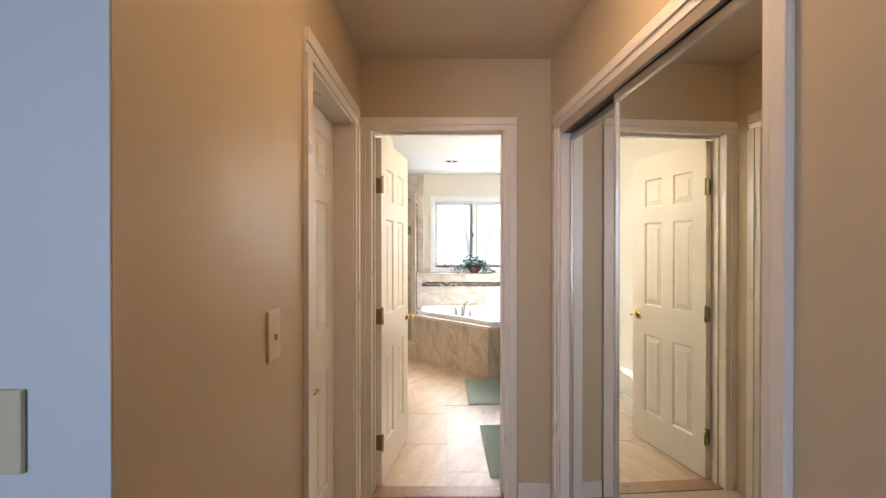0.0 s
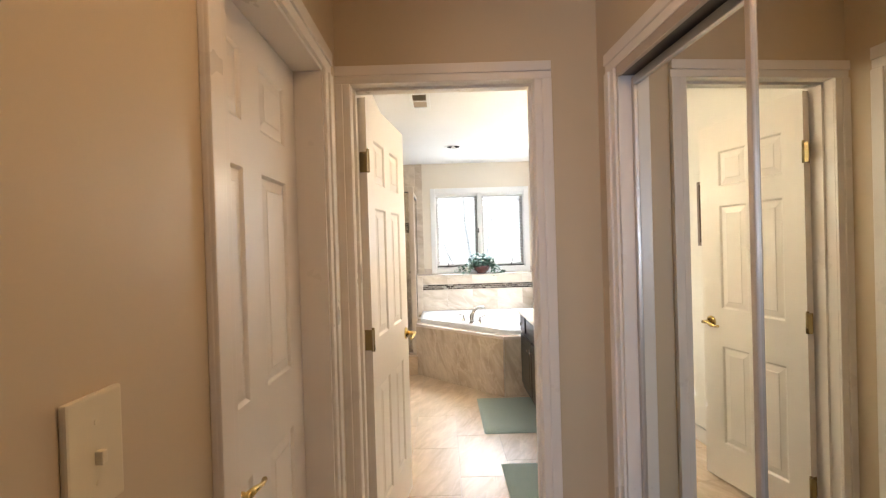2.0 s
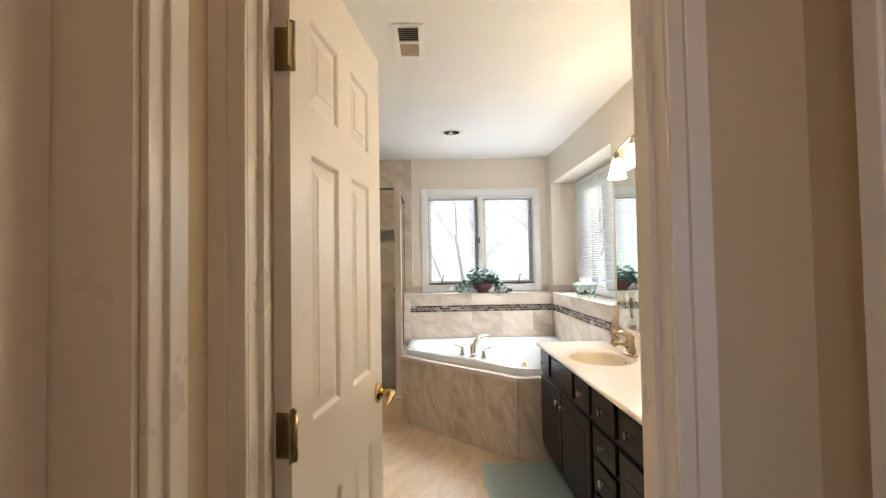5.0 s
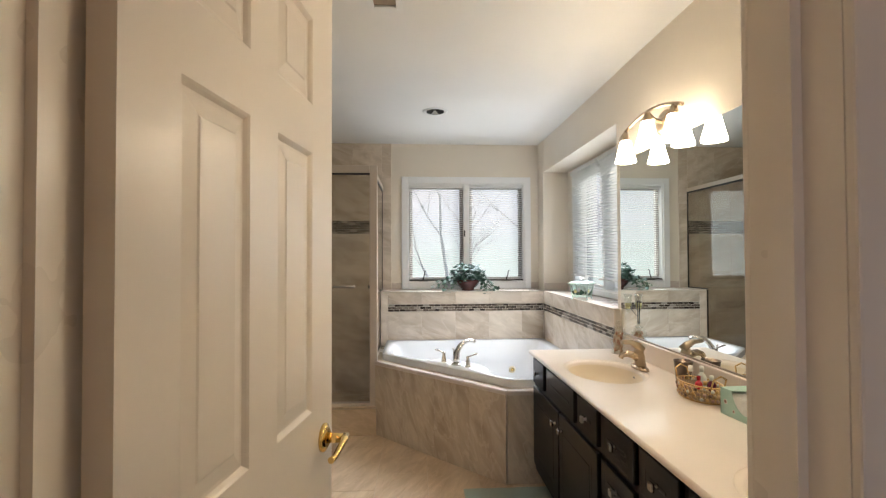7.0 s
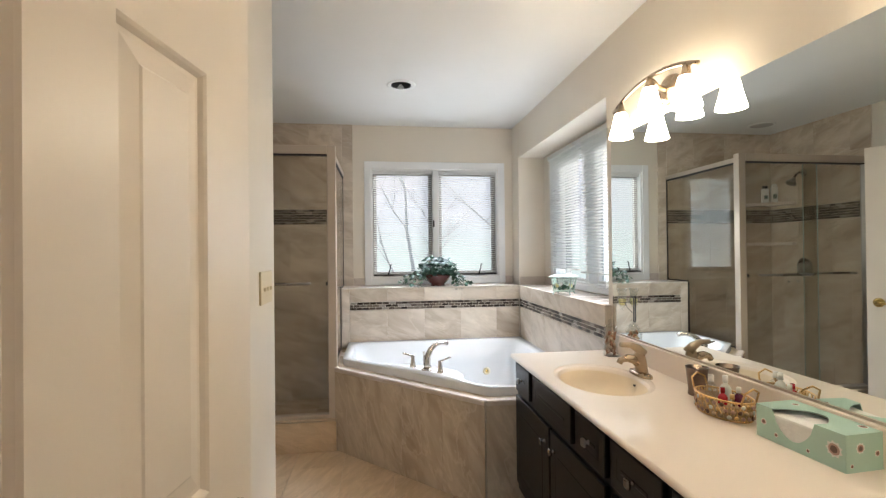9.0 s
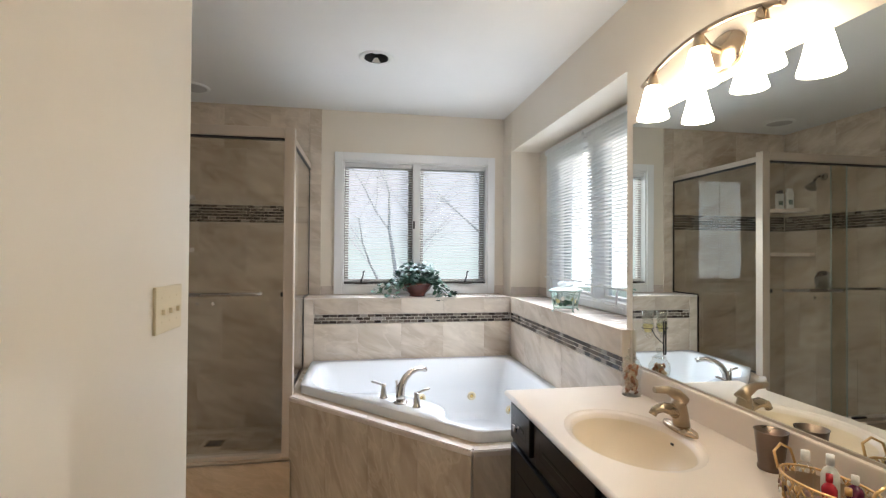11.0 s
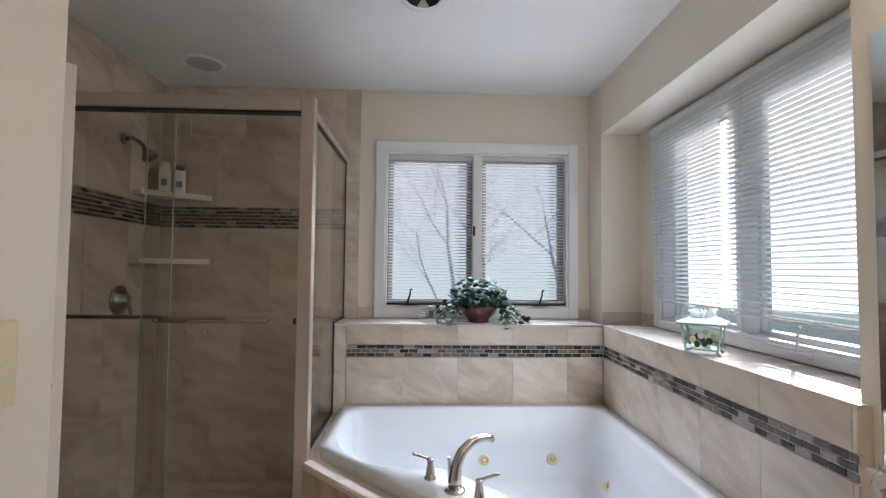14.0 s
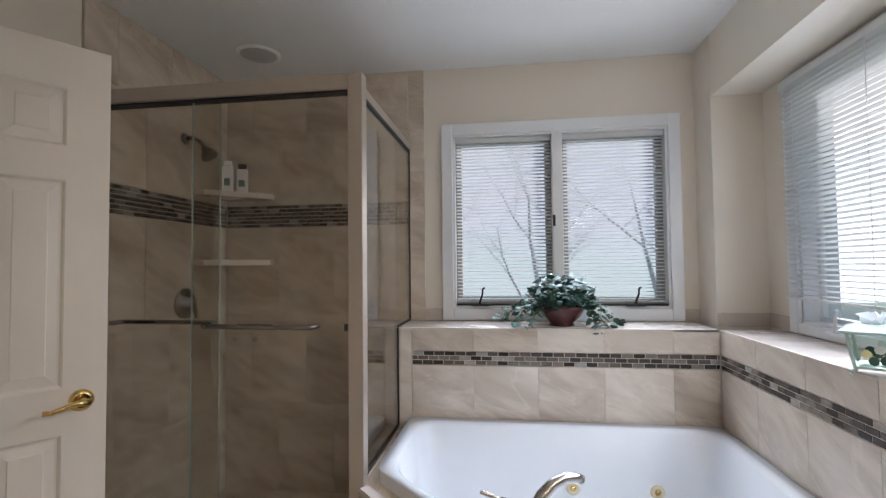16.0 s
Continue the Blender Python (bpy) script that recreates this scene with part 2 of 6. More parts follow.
M = {
    "hall_paint": wall_paint("beige_wall_paint", (0.60, 0.475, 0.310), 0.42),
    "bath_paint": wall_paint("cream_wall_paint", (0.785, 0.715, 0.61), 0.40),
    "bedroom_paint": wall_paint("pale_wall_paint", (0.72, 0.72, 0.72), 0.5),
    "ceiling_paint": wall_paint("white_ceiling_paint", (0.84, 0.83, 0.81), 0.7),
    # darker and warmer than the colour of the other ceilings
    "hall_ceiling": wall_paint("warm_beige_ceiling", (0.68, 0.58, 0.46), 0.7),
    "trim": plain("white_trim_paint", (0.79, 0.715, 0.62), 0.30, vary=0.03, bump=0.0, rough_vary=0.06),
    "door": plain("white_door_paint", (0.80, 0.72, 0.625), 0.32, vary=0.03, bump=0.0, rough_vary=0.06),
    "window_white": plain("white_window_frame", (0.84, 0.84, 0.84), 0.35, vary=0.03, bump=0.0),
    "slat": None,
    "brass": plain("polished_brass", (0.80, 0.58, 0.22), 0.16, 1.0, vary=0.10),
    "old_brass": plain("antique_brass", (0.34, 0.255, 0.12), 0.32, 1.0, vary=0.35),
    "nickel": plain("brushed_nickel", (0.56, 0.52, 0.47), 0.26, 1.0, vary=0.10, grain=220),
    "bronze_nickel": plain("warm_brushed_nickel", (0.50, 0.40, 0.29), 0.28, 1.0, vary=0.12, grain=220),
    "track_grey": plain("grey_brown_track", (0.16, 0.14, 0.12), 0.45, 0.5, vary=0.15),
    "dark_nickel": plain("aged_nickel", (0.33, 0.30, 0.27), 0.28, 1.0, vary=0.12, grain=220),
    "chrome": plain("satin_aluminium", (0.58, 0.57, 0.56), 0.34, 1.0, vary=0.06),
    "frame_beige": plain("champagne_aluminium", (0.56, 0.48, 0.40), 0.36, 0.55, vary=0.03, grain=180, bump=0.02),
    "walnut": dark_wood("brown_frame_wood", (0.10, 0.055, 0.03), (0.20, 0.12, 0.07), 0.4),
    "mat_board": plain("tan_mat_board", (0.52, 0.45, 0.34), 0.8, vary=0.06),
    "print_pale": plain("pale_printed_paper", (0.66, 0.70, 0.70), 0.6, vary=0.35, grain=9.0),
    "black": plain("black_rubber", (0.02, 0.02, 0.02), 0.5, vary=0.2),
    "dark_metal": plain("dark_bronze_metal", (0.045, 0.042, 0.040), 0.4, 0.8, vary=0.2),
    "dark_hole": plain("dark_can_inside", (0.03, 0.03, 0.03), 0.6, vary=0.2),
    "acrylic": plain("white_acrylic", (0.74, 0.74, 0.745), 0.22, vary=0.02, bump=0.0, rough_vary=0.05, Coat_Weight=0.25, Coat_Roughness=0.10, Specular_IOR_Level=0.3),
    "counter": plain("cream_cultured_marble", (0.83, 0.73, 0.64), 0.35, vary=0.04, bump=0.0, rough_vary=0.05, Coat_Weight=0.32, Coat_Roughness=0.05, Specular_IOR_Level=0.15),
    "bowl": plain("bisque_cultured_marble", (0.81, 0.69, 0.53), 0.35, vary=0.04, bump=0.0, rough_vary=0.05, Coat_Weight=0.32, Coat_Roughness=0.05, Specular_IOR_Level=0.15),
    "plate": plain("ivory_plastic", (0.72, 0.62, 0.42), 0.35, vary=0.05, bump=0.02),
    "white_plastic": plain("white_plastic", (0.80, 0.80, 0.78), 0.35, vary=0.05, bump=0.02),
    "cabinet": dark_wood("espresso_wood", (0.0045, 0.0035, 0.003), (0.010, 0.007, 0.006), 0.34, 0.06, 0.22),
    "threshold": dark_wood("oak_threshold", (0.30, 0.17, 0.09), (0.45, 0.28, 0.16), 0.4),
    "carpet": fabric("beige_carpet", (0.50, 0.40, 0.30), (0.62, 0.52, 0.41), 160.0, 0.9),
    "rug": fabric("sage_green_terry", (0.27, 0.36, 0.32), (0.40, 0.49, 0.44), 190.0, 1.0),
    "floor_tile": stone_tile("beige_floor_tile", (0.70, 0.545, 0.385), (0.60, 0.45, 0.30), (0.49, 0.355, 0.225), 0.34, 24.0, 4.0, 1.3, 0.25),
    "wall_tile": stone_tile("beige_wall_tile", (0.71, 0.62, 0.515), (0.58, 0.485, 0.385), (0.39, 0.31, 0.23), 0.18, 22.0, 2.6, 0.95, 0.20),
    "apron_tile": stone_tile("brown_veined_tile", (0.70, 0.60, 0.475), (0.54, 0.435, 0.325), (0.35, 0.26, 0.18), 0.24, 66.0, 2.6, 0.95, 0.25),
    "grout": plain("beige_grout", (0.63, 0.55, 0.455), 0.9, vary=0.12, bump=0.2),
    "bullnose": stone_tile("pale_edge_tile", (0.72, 0.64, 0.57), (0.66, 0.57, 0.50), (0.58, 0.49, 0.42), 0.25, 25.0, 3.0, 1.0, 0.10),
    "mosaic": mosaic("slate_and_glass_mosaic", [(0.0, rgb(0.035, 0.027, 0.022)), (0.3, rgb(0.075, 0.058, 0.045)), (0.55, rgb(0.13, 0.10, 0.08)), (0.74, rgb(0.21, 0.175, 0.14)), (0.90, rgb(0.36, 0.32, 0.28))], 0.18),
    "mirror": None,
    # warm tint puts the shower's warm bounced light into the glass colour
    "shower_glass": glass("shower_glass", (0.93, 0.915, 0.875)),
    "pane": glass("window_pane", (0.95, 0.97, 0.97), 0.2),
    "clear_glass": glass("clear_glass", (0.93, 0.94, 0.93)),
    "green_glass": glass("sea_green_glass", (0.88, 0.95, 0.92), 1.0, 0.05),
    "shade_glow": glowing("lit_opal_glass", (1.0, 0.83, 0.60), VANITY_GLOW),
    # glow of the lamp added out of view in the hall
    "hall_glow": glowing("added_hall_glow", (1.0, 0.65, 0.35), HALL_GLOW),
    "leaf": plain("ivy_leaf", (0.030, 0.085, 0.05), 0.45, vary=0.5, grain=40, bump=0.2),
    "leaf_pale": plain("pale_ivy_leaf", (0.085, 0.165, 0.11), 0.45, vary=0.4, grain=40, bump=0.2),
    "stem": plain("ivy_stem", (0.07, 0.10, 0.04), 0.6),
    "bowl_red": plain("oxblood_ceramic", (0.085, 0.022, 0.018), 0.22, vary=0.3),
    "soil": plain("potting_moss", (0.05, 0.06, 0.03), 0.95, vary=0.4, bump=0.5),
    "verdigris": plain("verdigris_metal", (0.52, 0.63, 0.57), 0.45, 0.2, vary=0.35, grain=30, bump=0.2),
    "tissue": fabric("white_tissue", (0.86, 0.86, 0.85), (0.80, 0.80, 0.79), 30.0, 0.5),
    "mint_card": plain("mint_printed_card", (0.44, 0.63, 0.55), 0.5, vary=0.08),
    "print_rose": plain("rose_print", (0.50, 0.32, 0.27), 0.6, vary=0.3),
    "print_white": plain("white_print", (0.78, 0.78, 0.74), 0.6),
    "gold_wire": plain("gilt_wire", (0.72, 0.48, 0.22), 0.3, 1.0),
    "copper": plain("dark_pewter", (0.19, 0.14, 0.11), 0.3, 1.0, vary=0.2),
    "shell_a": plain("rust_shells", (0.46, 0.20, 0.09), 0.5, vary=0.5),
    "shell_b": plain("cream_shells", (0.58, 0.42, 0.27), 0.5, vary=0.4),
    "polish_red": plain("red_lacquer", (0.55, 0.03, 0.05), 0.2),
    "polish_plum": plain("plum_lacquer", (0.12, 0.01, 0.05), 0.2),
    "cream_wax": plain("cream_wax", (0.80, 0.72, 0.36), 0.5),
    "green_print": plain("grey_green_label", (0.16, 0.22, 0.20), 0.5),
    # bark colour is lightened to hold the bright haze over the trees
    "bark": plain("haze_paled_bark", (0.80, 0.76, 0.78), 0.9, vary=0.2, grain=25, bump=0.6),
    "lawn": fabric("spring_lawn", (0.12, 0.17, 0.06), (0.22, 0.24, 0.11), 1.5, 0.3),
    "haze": plain("grey_grille", (0.56, 0.54, 0.53), 0.95, vary=0.3, grain=2.0, bump=0.0),
    "glass_edge": plain("polished_glass_edge", (0.30, 0.38, 0.35), 0.15, vary=0.05, bump=0.0),
    # grey for the north sashes; the east ones stay white
    "sash_grey": plain("mid_grey_sash", (0.33, 0.31, 0.285), 0.5, vary=0.15),
    "flower_brown": plain("brown_print", (0.16, 0.09, 0.07), 0.6, vary=0.3),
}
sn = Nodes("white_blind_slat")
sn.set(Base_Color=rgb(0.84, 0.84, 0.83), Roughness=0.85, Specular_IOR_Level=0.08)
through_slat = sn.add("ShaderNodeBsdfTranslucent", Color=rgb(0.80, 0.80, 0.78))
smix = sn.add("ShaderNodeMixShader", Fac=0.24)
sn.link(sn.bsdf.outputs[0], smix.inputs[1])
sn.link(through_slat.outputs[0], smix.inputs[2])
sn.link(smix.outputs[0], sn.out.inputs[0])
M["slat"] = sn.mat
# far sheet glows by itself in place of daylight on the distance
bn = Nodes("glowing_hazy_distance")
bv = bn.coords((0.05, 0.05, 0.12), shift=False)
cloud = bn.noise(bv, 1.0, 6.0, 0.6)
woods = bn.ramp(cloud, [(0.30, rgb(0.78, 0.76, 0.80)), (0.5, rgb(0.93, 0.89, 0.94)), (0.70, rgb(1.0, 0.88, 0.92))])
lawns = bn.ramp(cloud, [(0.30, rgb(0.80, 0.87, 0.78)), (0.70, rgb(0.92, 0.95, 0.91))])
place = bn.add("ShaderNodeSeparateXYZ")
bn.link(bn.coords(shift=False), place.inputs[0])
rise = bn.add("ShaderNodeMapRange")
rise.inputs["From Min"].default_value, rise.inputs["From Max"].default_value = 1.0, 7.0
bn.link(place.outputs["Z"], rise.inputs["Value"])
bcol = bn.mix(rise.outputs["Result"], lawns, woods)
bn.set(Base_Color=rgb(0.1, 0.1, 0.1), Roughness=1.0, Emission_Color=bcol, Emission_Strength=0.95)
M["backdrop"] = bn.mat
# stronger glow towards the sun, in place of sunlit haze
be = Nodes("glowing_sunlit_distance")
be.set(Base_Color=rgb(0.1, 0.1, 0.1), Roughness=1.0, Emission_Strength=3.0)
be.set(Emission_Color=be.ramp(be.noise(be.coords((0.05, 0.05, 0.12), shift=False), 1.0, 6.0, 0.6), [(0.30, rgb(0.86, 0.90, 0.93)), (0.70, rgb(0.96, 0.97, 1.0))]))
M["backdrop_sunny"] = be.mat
mn = Nodes("silvered_mirror")
mn.set(Base_Color=rgb(0.82, 0.85, 0.82), Metallic=1.0, Roughness=0.008)
M["mirror"] = mn.mat

# ------------------------------------------------------------ building helpers


def box(bm, x0, y0, z0, x1, y1, z1, bevel=0.0):
    m = Matrix.LocRotScale(((x0 + x1) / 2, (y0 + y1) / 2, (z0 + z1) / 2), None, (abs(x1 - x0), abs(y1 - y0), abs(z1 - z0)))
    vs = bmesh.ops.create_cube(bm, size=1.0, matrix=m)["verts"]
    if bevel:
        es = list({e for v in vs for e in v.link_edges})
        bmesh.ops.bevel(bm, geom=es, offset=bevel, segments=2, profile=0.6, affect="EDGES")
    return bm


def B(*boxes, bevel=0.0):
    bm = bmesh.new()
    for b in boxes:
        box(bm, *b, bevel=bevel)
    return bm


def lathe(bm, profile, seg=20, at=(0, 0, 0), sx=1.0, sy=1.0):
    """Turns (radius, height) pairs about the upright axis."""
    rings = []
    for r, z in profile:
        if r < 1e-5:
            rings.append([bm.verts.new((at[0], at[1], at[2] + z))])
        else:
            rings.append([bm.verts.new((at[0] + sx * r * cos(2 * pi * i / seg), at[1] + sy * r * sin(2 * pi * i / seg), at[2] + z)) for i in range(seg)])
    for a, b in zip(rings, rings[1:]):
        for i in range(seg):
            j = (i + 1) % seg
            if len(a) == 1 and len(b) == 1:
                continue
            if len(a) == 1:
                bm.faces.new((a[0], b[j], b[i]))
            elif len(b) == 1:
                bm.faces.new((a[i], a[j], b[0]))
            else:
                bm.faces.new((a[i], a[j], b[j], b[i]))
    for f in bm.faces:
        f.smooth = True
    return bm


def tube(bm, pts, radius, seg=8, caps=True):
    """A round bar along points; radius may be one number or one a point."""
    pts = [Vector(p) for p in pts]
    rad = radius if isinstance(radius, (list, tuple)) else [radius] * len(pts)
    rings, side = [], None
    for i, p in enumerate(pts):
        d = (pts[min(i + 1, len(pts) - 1)] - pts[max(i - 1, 0)]).normalized()
        if side is None:
            side = d.cross(Vector((0, 0, 1)))
            if side.length < 0.05:
                side = d.cross(Vector((1, 0, 0)))
        side = (side - d * side.dot(d)).normalized()
        up = d.cross(side)
        rings.append([bm.verts.new(p + rad[i] * (cos(2 * pi * k / seg) * side + sin(2 * pi * k / seg) * up)) for k in range(seg)])
    for a, b in zip(rings, rings[1:]):
        for k in range(seg):
            f = bm.faces.new((a[k], a[(k + 1) % seg], b[(k + 1) % seg], b[k]))
            f.smooth = True
    if caps:
        bm.faces.new(rings[0][::-1])
        bm.faces.new(rings[-1])
    return bm


def prism(bm, pts, z0, z1):
    lo = [bm.verts.new((x, y, z0)) for x, y in pts]
    hi = [bm.verts.new((x, y, z1)) for x, y in pts]
    bm.faces.new(lo[::-1])
    bm.faces.new(hi)
    n = len(pts)
    for i in range(n):
        bm.faces.new((lo[i], lo[(i + 1) % n], hi[(i + 1) % n], hi[i]))
    return bm


def arc(c, r, a0, a1, n, plane="xz"):
    out = []
    for i in range(n + 1):
        a = radians(a0 + (a1 - a0) * i / n)
        u, v = r * cos(a), r * sin(a)
        out.append((c[0] + u, c[1], c[2] + v) if plane == "xz" else (c[0], c[1] + u, c[2] + v) if plane == "yz" else (c[0] + u, c[1] + v, c[2]))
    return out


def finish(bm, name, material):
    bmesh.ops.recalc_face_normals(bm, faces=bm.faces)
    me = bpy.data.meshes.new(name)
    bm.to_mesh(me)
    bm.free()
    me.materials.append(material)
    return me


def part(name, bm, material, parent, label="", kind=""):
    ob = new(name, finish(bm, name, material))
    ob.parent = parent
    return tagged(ob, label=label, kind=kind)


def solid(name, bm, material, label="", category="", kind="structure", group=""):
    ob = new(name, finish(bm, name, material))
    return tagged(ob, label=label, category=category, kind=kind, group=group)


def thing(name, label, category, at=(0, 0, 0), rz=0.0, group="", kind=""):
    ob = new(name)
    ob.empty_display_size = 0.05
    ob.matrix_basis = pose(*at, 0, 0, rz)
    return tagged(ob, label=label, category=category, group=group, kind=kind)


def share(name, mesh, parent, m):
    ob = new(name, mesh)
    ob.parent = parent
    ob.matrix_basis = m
    return ob


def tile_mesh(name, w, h, d, material, bevel=0.0015):
    """A tile w by h, d thick, its back in the plane z = 0."""
    return finish(box(bmesh.new(), -w / 2, -h / 2, 0, w / 2, h / 2, d, bevel), name, material)


# ------------------------------------------------------------ plan, in metres
CEIL = 2.445
HX0, HX1 = -0.31, 0.745            # hall walls
HY0, HY1, BY0 = 0.52, 2.48, 2.60   # hall mouth, door wall, bath side of it
BX0, BX1 = -0.35, 1.31             # bath walls
LEFT_END = 4.56                    # end of the short bath wall
NY = 6.66                          # window wall
WX = -1.345                        # shower wall
RX, RY0, RY1, RTOP = 1.545, 4.83, 6.46, 2.14   # window recess
LZ = 1.027                         # tiled ledge
DX0, DX1, DTOP = -0.25, 0.487, 2.048           # bathroom doorway

# ------------------------------------------------------------ structure
solid("floor", B((WX - 0.9, BY0, -0.12, RX + 0.12, NY + 0.12, -0.012)), M["grout"], "beige grouted tile floor of the bathroom", "floor")
floor_ob = bpy.data.objects["floor"]
solid("floor_hall", B((-2.6, -3.5, -0.12, 2.8, HY1, 0.0)), M["carpet"], "beige cut-pile carpet of bedroom and hall", "carpet")
solid("threshold", B((DX0, HY1, -0.1, DX1, BY0, 0.006), bevel=0.004), M["threshold"], "brown wooden strip under the bathroom door", "threshold")
solid("ceiling", B((WX - 0.9, BY0, CEIL, 0.186, NY + 0.12, CEIL + 0.1), (0.318, BY0, CEIL, RX + 0.12, NY + 0.12, CEIL + 0.1), (0.186, BY0, CEIL, 0.318, 5.559, CEIL + 0.1), (0.186, 5.691, CEIL, 0.318, NY + 0.12, CEIL + 0.1)), M["ceiling_paint"], "white painted bathroom ceiling", "ceiling")
solid("ceiling_hall", B((-0.43, HY0, CEIL, 1.43, BY0, CEIL + 0.1)), M["hall_ceiling"], "warm beige hall ceiling", "ceiling")
solid("ceiling_bedroom", B((-2.6, -3.6, CEIL, 2.8, HY0, CEIL + 0.1)), M["ceiling_paint"], "white bedroom ceiling", "ceiling")

CY0, CY1, CTOP = 1.485, 2.275, 2.04      # linen closet doorway
solid("wall_hall_west", B((HX0 - 0.12, HY0, 0, HX0, CY0, CEIL), (HX0 - 0.12, CY1, 0, HX0, HY1, CEIL), (HX0 - 0.12, CY0, CTOP, HX0, CY1, CEIL)), M["hall_paint"], "beige painted hall wall with a closet doorway", "wall")
solid("wall_closet_back", B((-1.1, CY0 - 0.1, 0, -1.0, CY1 + 0.1, CEIL)), M["bedroom_paint"], "plain closet back wall", "wall")
MY0, MY1, MTOP = 0.838, 2.30, 2.02       # mirrored closet opening
solid("wall_hall_east", B((HX1, HY0, 0, HX1 + 0.12, MY0, CEIL), (HX1, MY1, 0, HX1 + 0.12, HY1, CEIL), (HX1, MY0, MTOP, HX1 + 0.12, MY1, CEIL)), M["hall_paint"], "beige painted hall wall over mirrored closet doors", "wall")
solid("wall_closet_east", B((1.30, HY0 + 0.12, 0, 1.42, HY1, CEIL)), M["bedroom_paint"], "plain back wall of the mirrored closet", "wall")
solid("wall_bedroom_left", B((-2.6, HY0, 0, HX0 - 0.12, HY0 + 0.12, CEIL), (-2.6, HY0 - 0.004, 0, HX0 - 0.001, HY0, CEIL)), M["bedroom_paint"], "pale bedroom wall beside the hall mouth", "wall")
solid("wall_bedroom_right", B((HX1 + 0.12, HY0, 0, 2.8, HY0 + 0.12, CEIL)), M["bedroom_paint"], "pale bedroom wall beside the hall mouth", "wall")
# unseen walls, assumed, that close the bedroom round its lamp
solid("wall_bedroom_west", B((-2.72, -3.5, 0, -2.6, HY0 + 0.12, CEIL)), M["bedroom_paint"], "plain bedroom wall", "wall")
solid("wall_bedroom_east", B((2.8, -3.5, 0, 2.92, HY0 + 0.12, CEIL)), M["bedroom_paint"], "plain bedroom wall", "wall")
solid("wall_bedroom_south", B((-2.72, -3.62, 0, -2.2, -3.5, CEIL), (-0.6, -3.62, 0, 2.92, -3.5, CEIL), (-2.2, -3.62, 0, -0.6, -3.5, 0.9), (-2.2, -3.62, 2.2, -0.6, -3.5, CEIL)), M["bedroom_paint"], "bedroom wall with an assumed window opening, out of view", "wall")
jw = 0.02
solid("wall_doorway_hall_side", B((HX0 - 0.12, HY1, 0, DX0 - jw, HY1 + 0.06, CEIL), (DX1 + jw, HY1, 0, 1.43, HY1 + 0.06, CEIL), (DX0 - jw, HY1, DTOP + jw, DX1 + jw, HY1 + 0.06, CEIL)), M["hall_paint"], "beige wall round the bathroom doorway", "wall")
solid("wall_doorway_bath_side", B((-0.47, HY1 + 0.06, 0, DX0 - jw, BY0, CEIL), (DX1 + jw, HY1 + 0.06, 0, 1.43, BY0, CEIL), (DX0 - jw, HY1 + 0.06, DTOP + jw, DX1 + jw, BY0, CEIL)), M["bath_paint"], "cream wall round the bathroom doorway", "wall")
solid("wall_bath_west", B((-0.47, BY0, 0, BX0, LEFT_END, CEIL)), M["bath_paint"], "cream painted short bathroom wall", "wall")
solid("wall_alcove_south", B((WX - 0.12, LEFT_END - 0.12, 0, -0.47, LEFT_END, CEIL)), M["bath_paint"], "cream painted alcove wall", "wall")
D2Y0, D2Y1 = 4.88, 5.53
solid("wall_alcove_west", B((WX - 0.12, LEFT_END, 0, WX, D2Y0, CEIL), (WX - 0.12, D2Y1, 0, WX, NY, CEIL), (WX - 0.12, D2Y0, 2.04, WX, D2Y1, CEIL)), M["bath_paint"], "cream painted alcove wall with a doorway", "wall")
solid("wall_toilet_room", B((WX - 0.9, LEFT_END, 0, WX - 0.8, NY, CEIL), (WX - 0.8, LEFT_END, 0, WX - 0.12, LEFT_END + 0.05, CEIL), (WX - 0.8, D2Y1 + 0.2, 0, WX - 0.12, D2Y1 + 0.25, CEIL)), M["bath_paint"], "plain walls of the room behind the open door", "wall")
OX0, OX1, OZ0, OZ1 = 0.025, 1.172, 1.095, 2.06     # north window opening
solid("wall_north", B((WX - 0.12, NY, 0, OX0, NY + 0.14, CEIL), (OX1, NY, 0, RX + 0.14, NY + 0.14, CEIL), (OX0, NY, 0, OX1, NY + 0.14, OZ0), (OX0, NY, OZ1, OX1, NY + 0.14, CEIL)), M["bath_paint"], "cream painted window wall", "wall")
solid("wall_bath_east", B((BX1, BY0, 0, BX1 + 0.12, RY0, CEIL)), M["bath_paint"], "cream painted wall behind the vanity", "wall")
solid("wall_recess_header", B((BX1 + 0.003, RY0, RTOP, RX, RY1, CEIL)), M["bath_paint"], "cream painted header over the window recess", "wall")
solid("wall_recess_corner", B((BX1, RY1, 0, RX, NY, CEIL)), M["bath_paint"], "cream painted corner pier beside the window recess", "wall")
EY0, EY1, OZE = 4.95, 6.215, 1.075                              # east window opening
solid("wall_recess", B((RX, RY0 - 0.1, 0, RX + 0.14, EY0, CEIL), (RX, EY1, 0, RX + 0.14, NY, CEIL), (RX, EY0, 0, RX + 0.14, EY1, OZE), (RX, EY0, OZ1, RX + 0.14, EY1, CEIL), (BX1 + 0.12, RY0 - 0.1, 0, RX, RY0, CEIL)), M["bath_paint"], "cream painted back of the window recess", "wall")


def board(name, bm, label, category="trim"):
    return solid(name, bm, M["trim"], label, category)


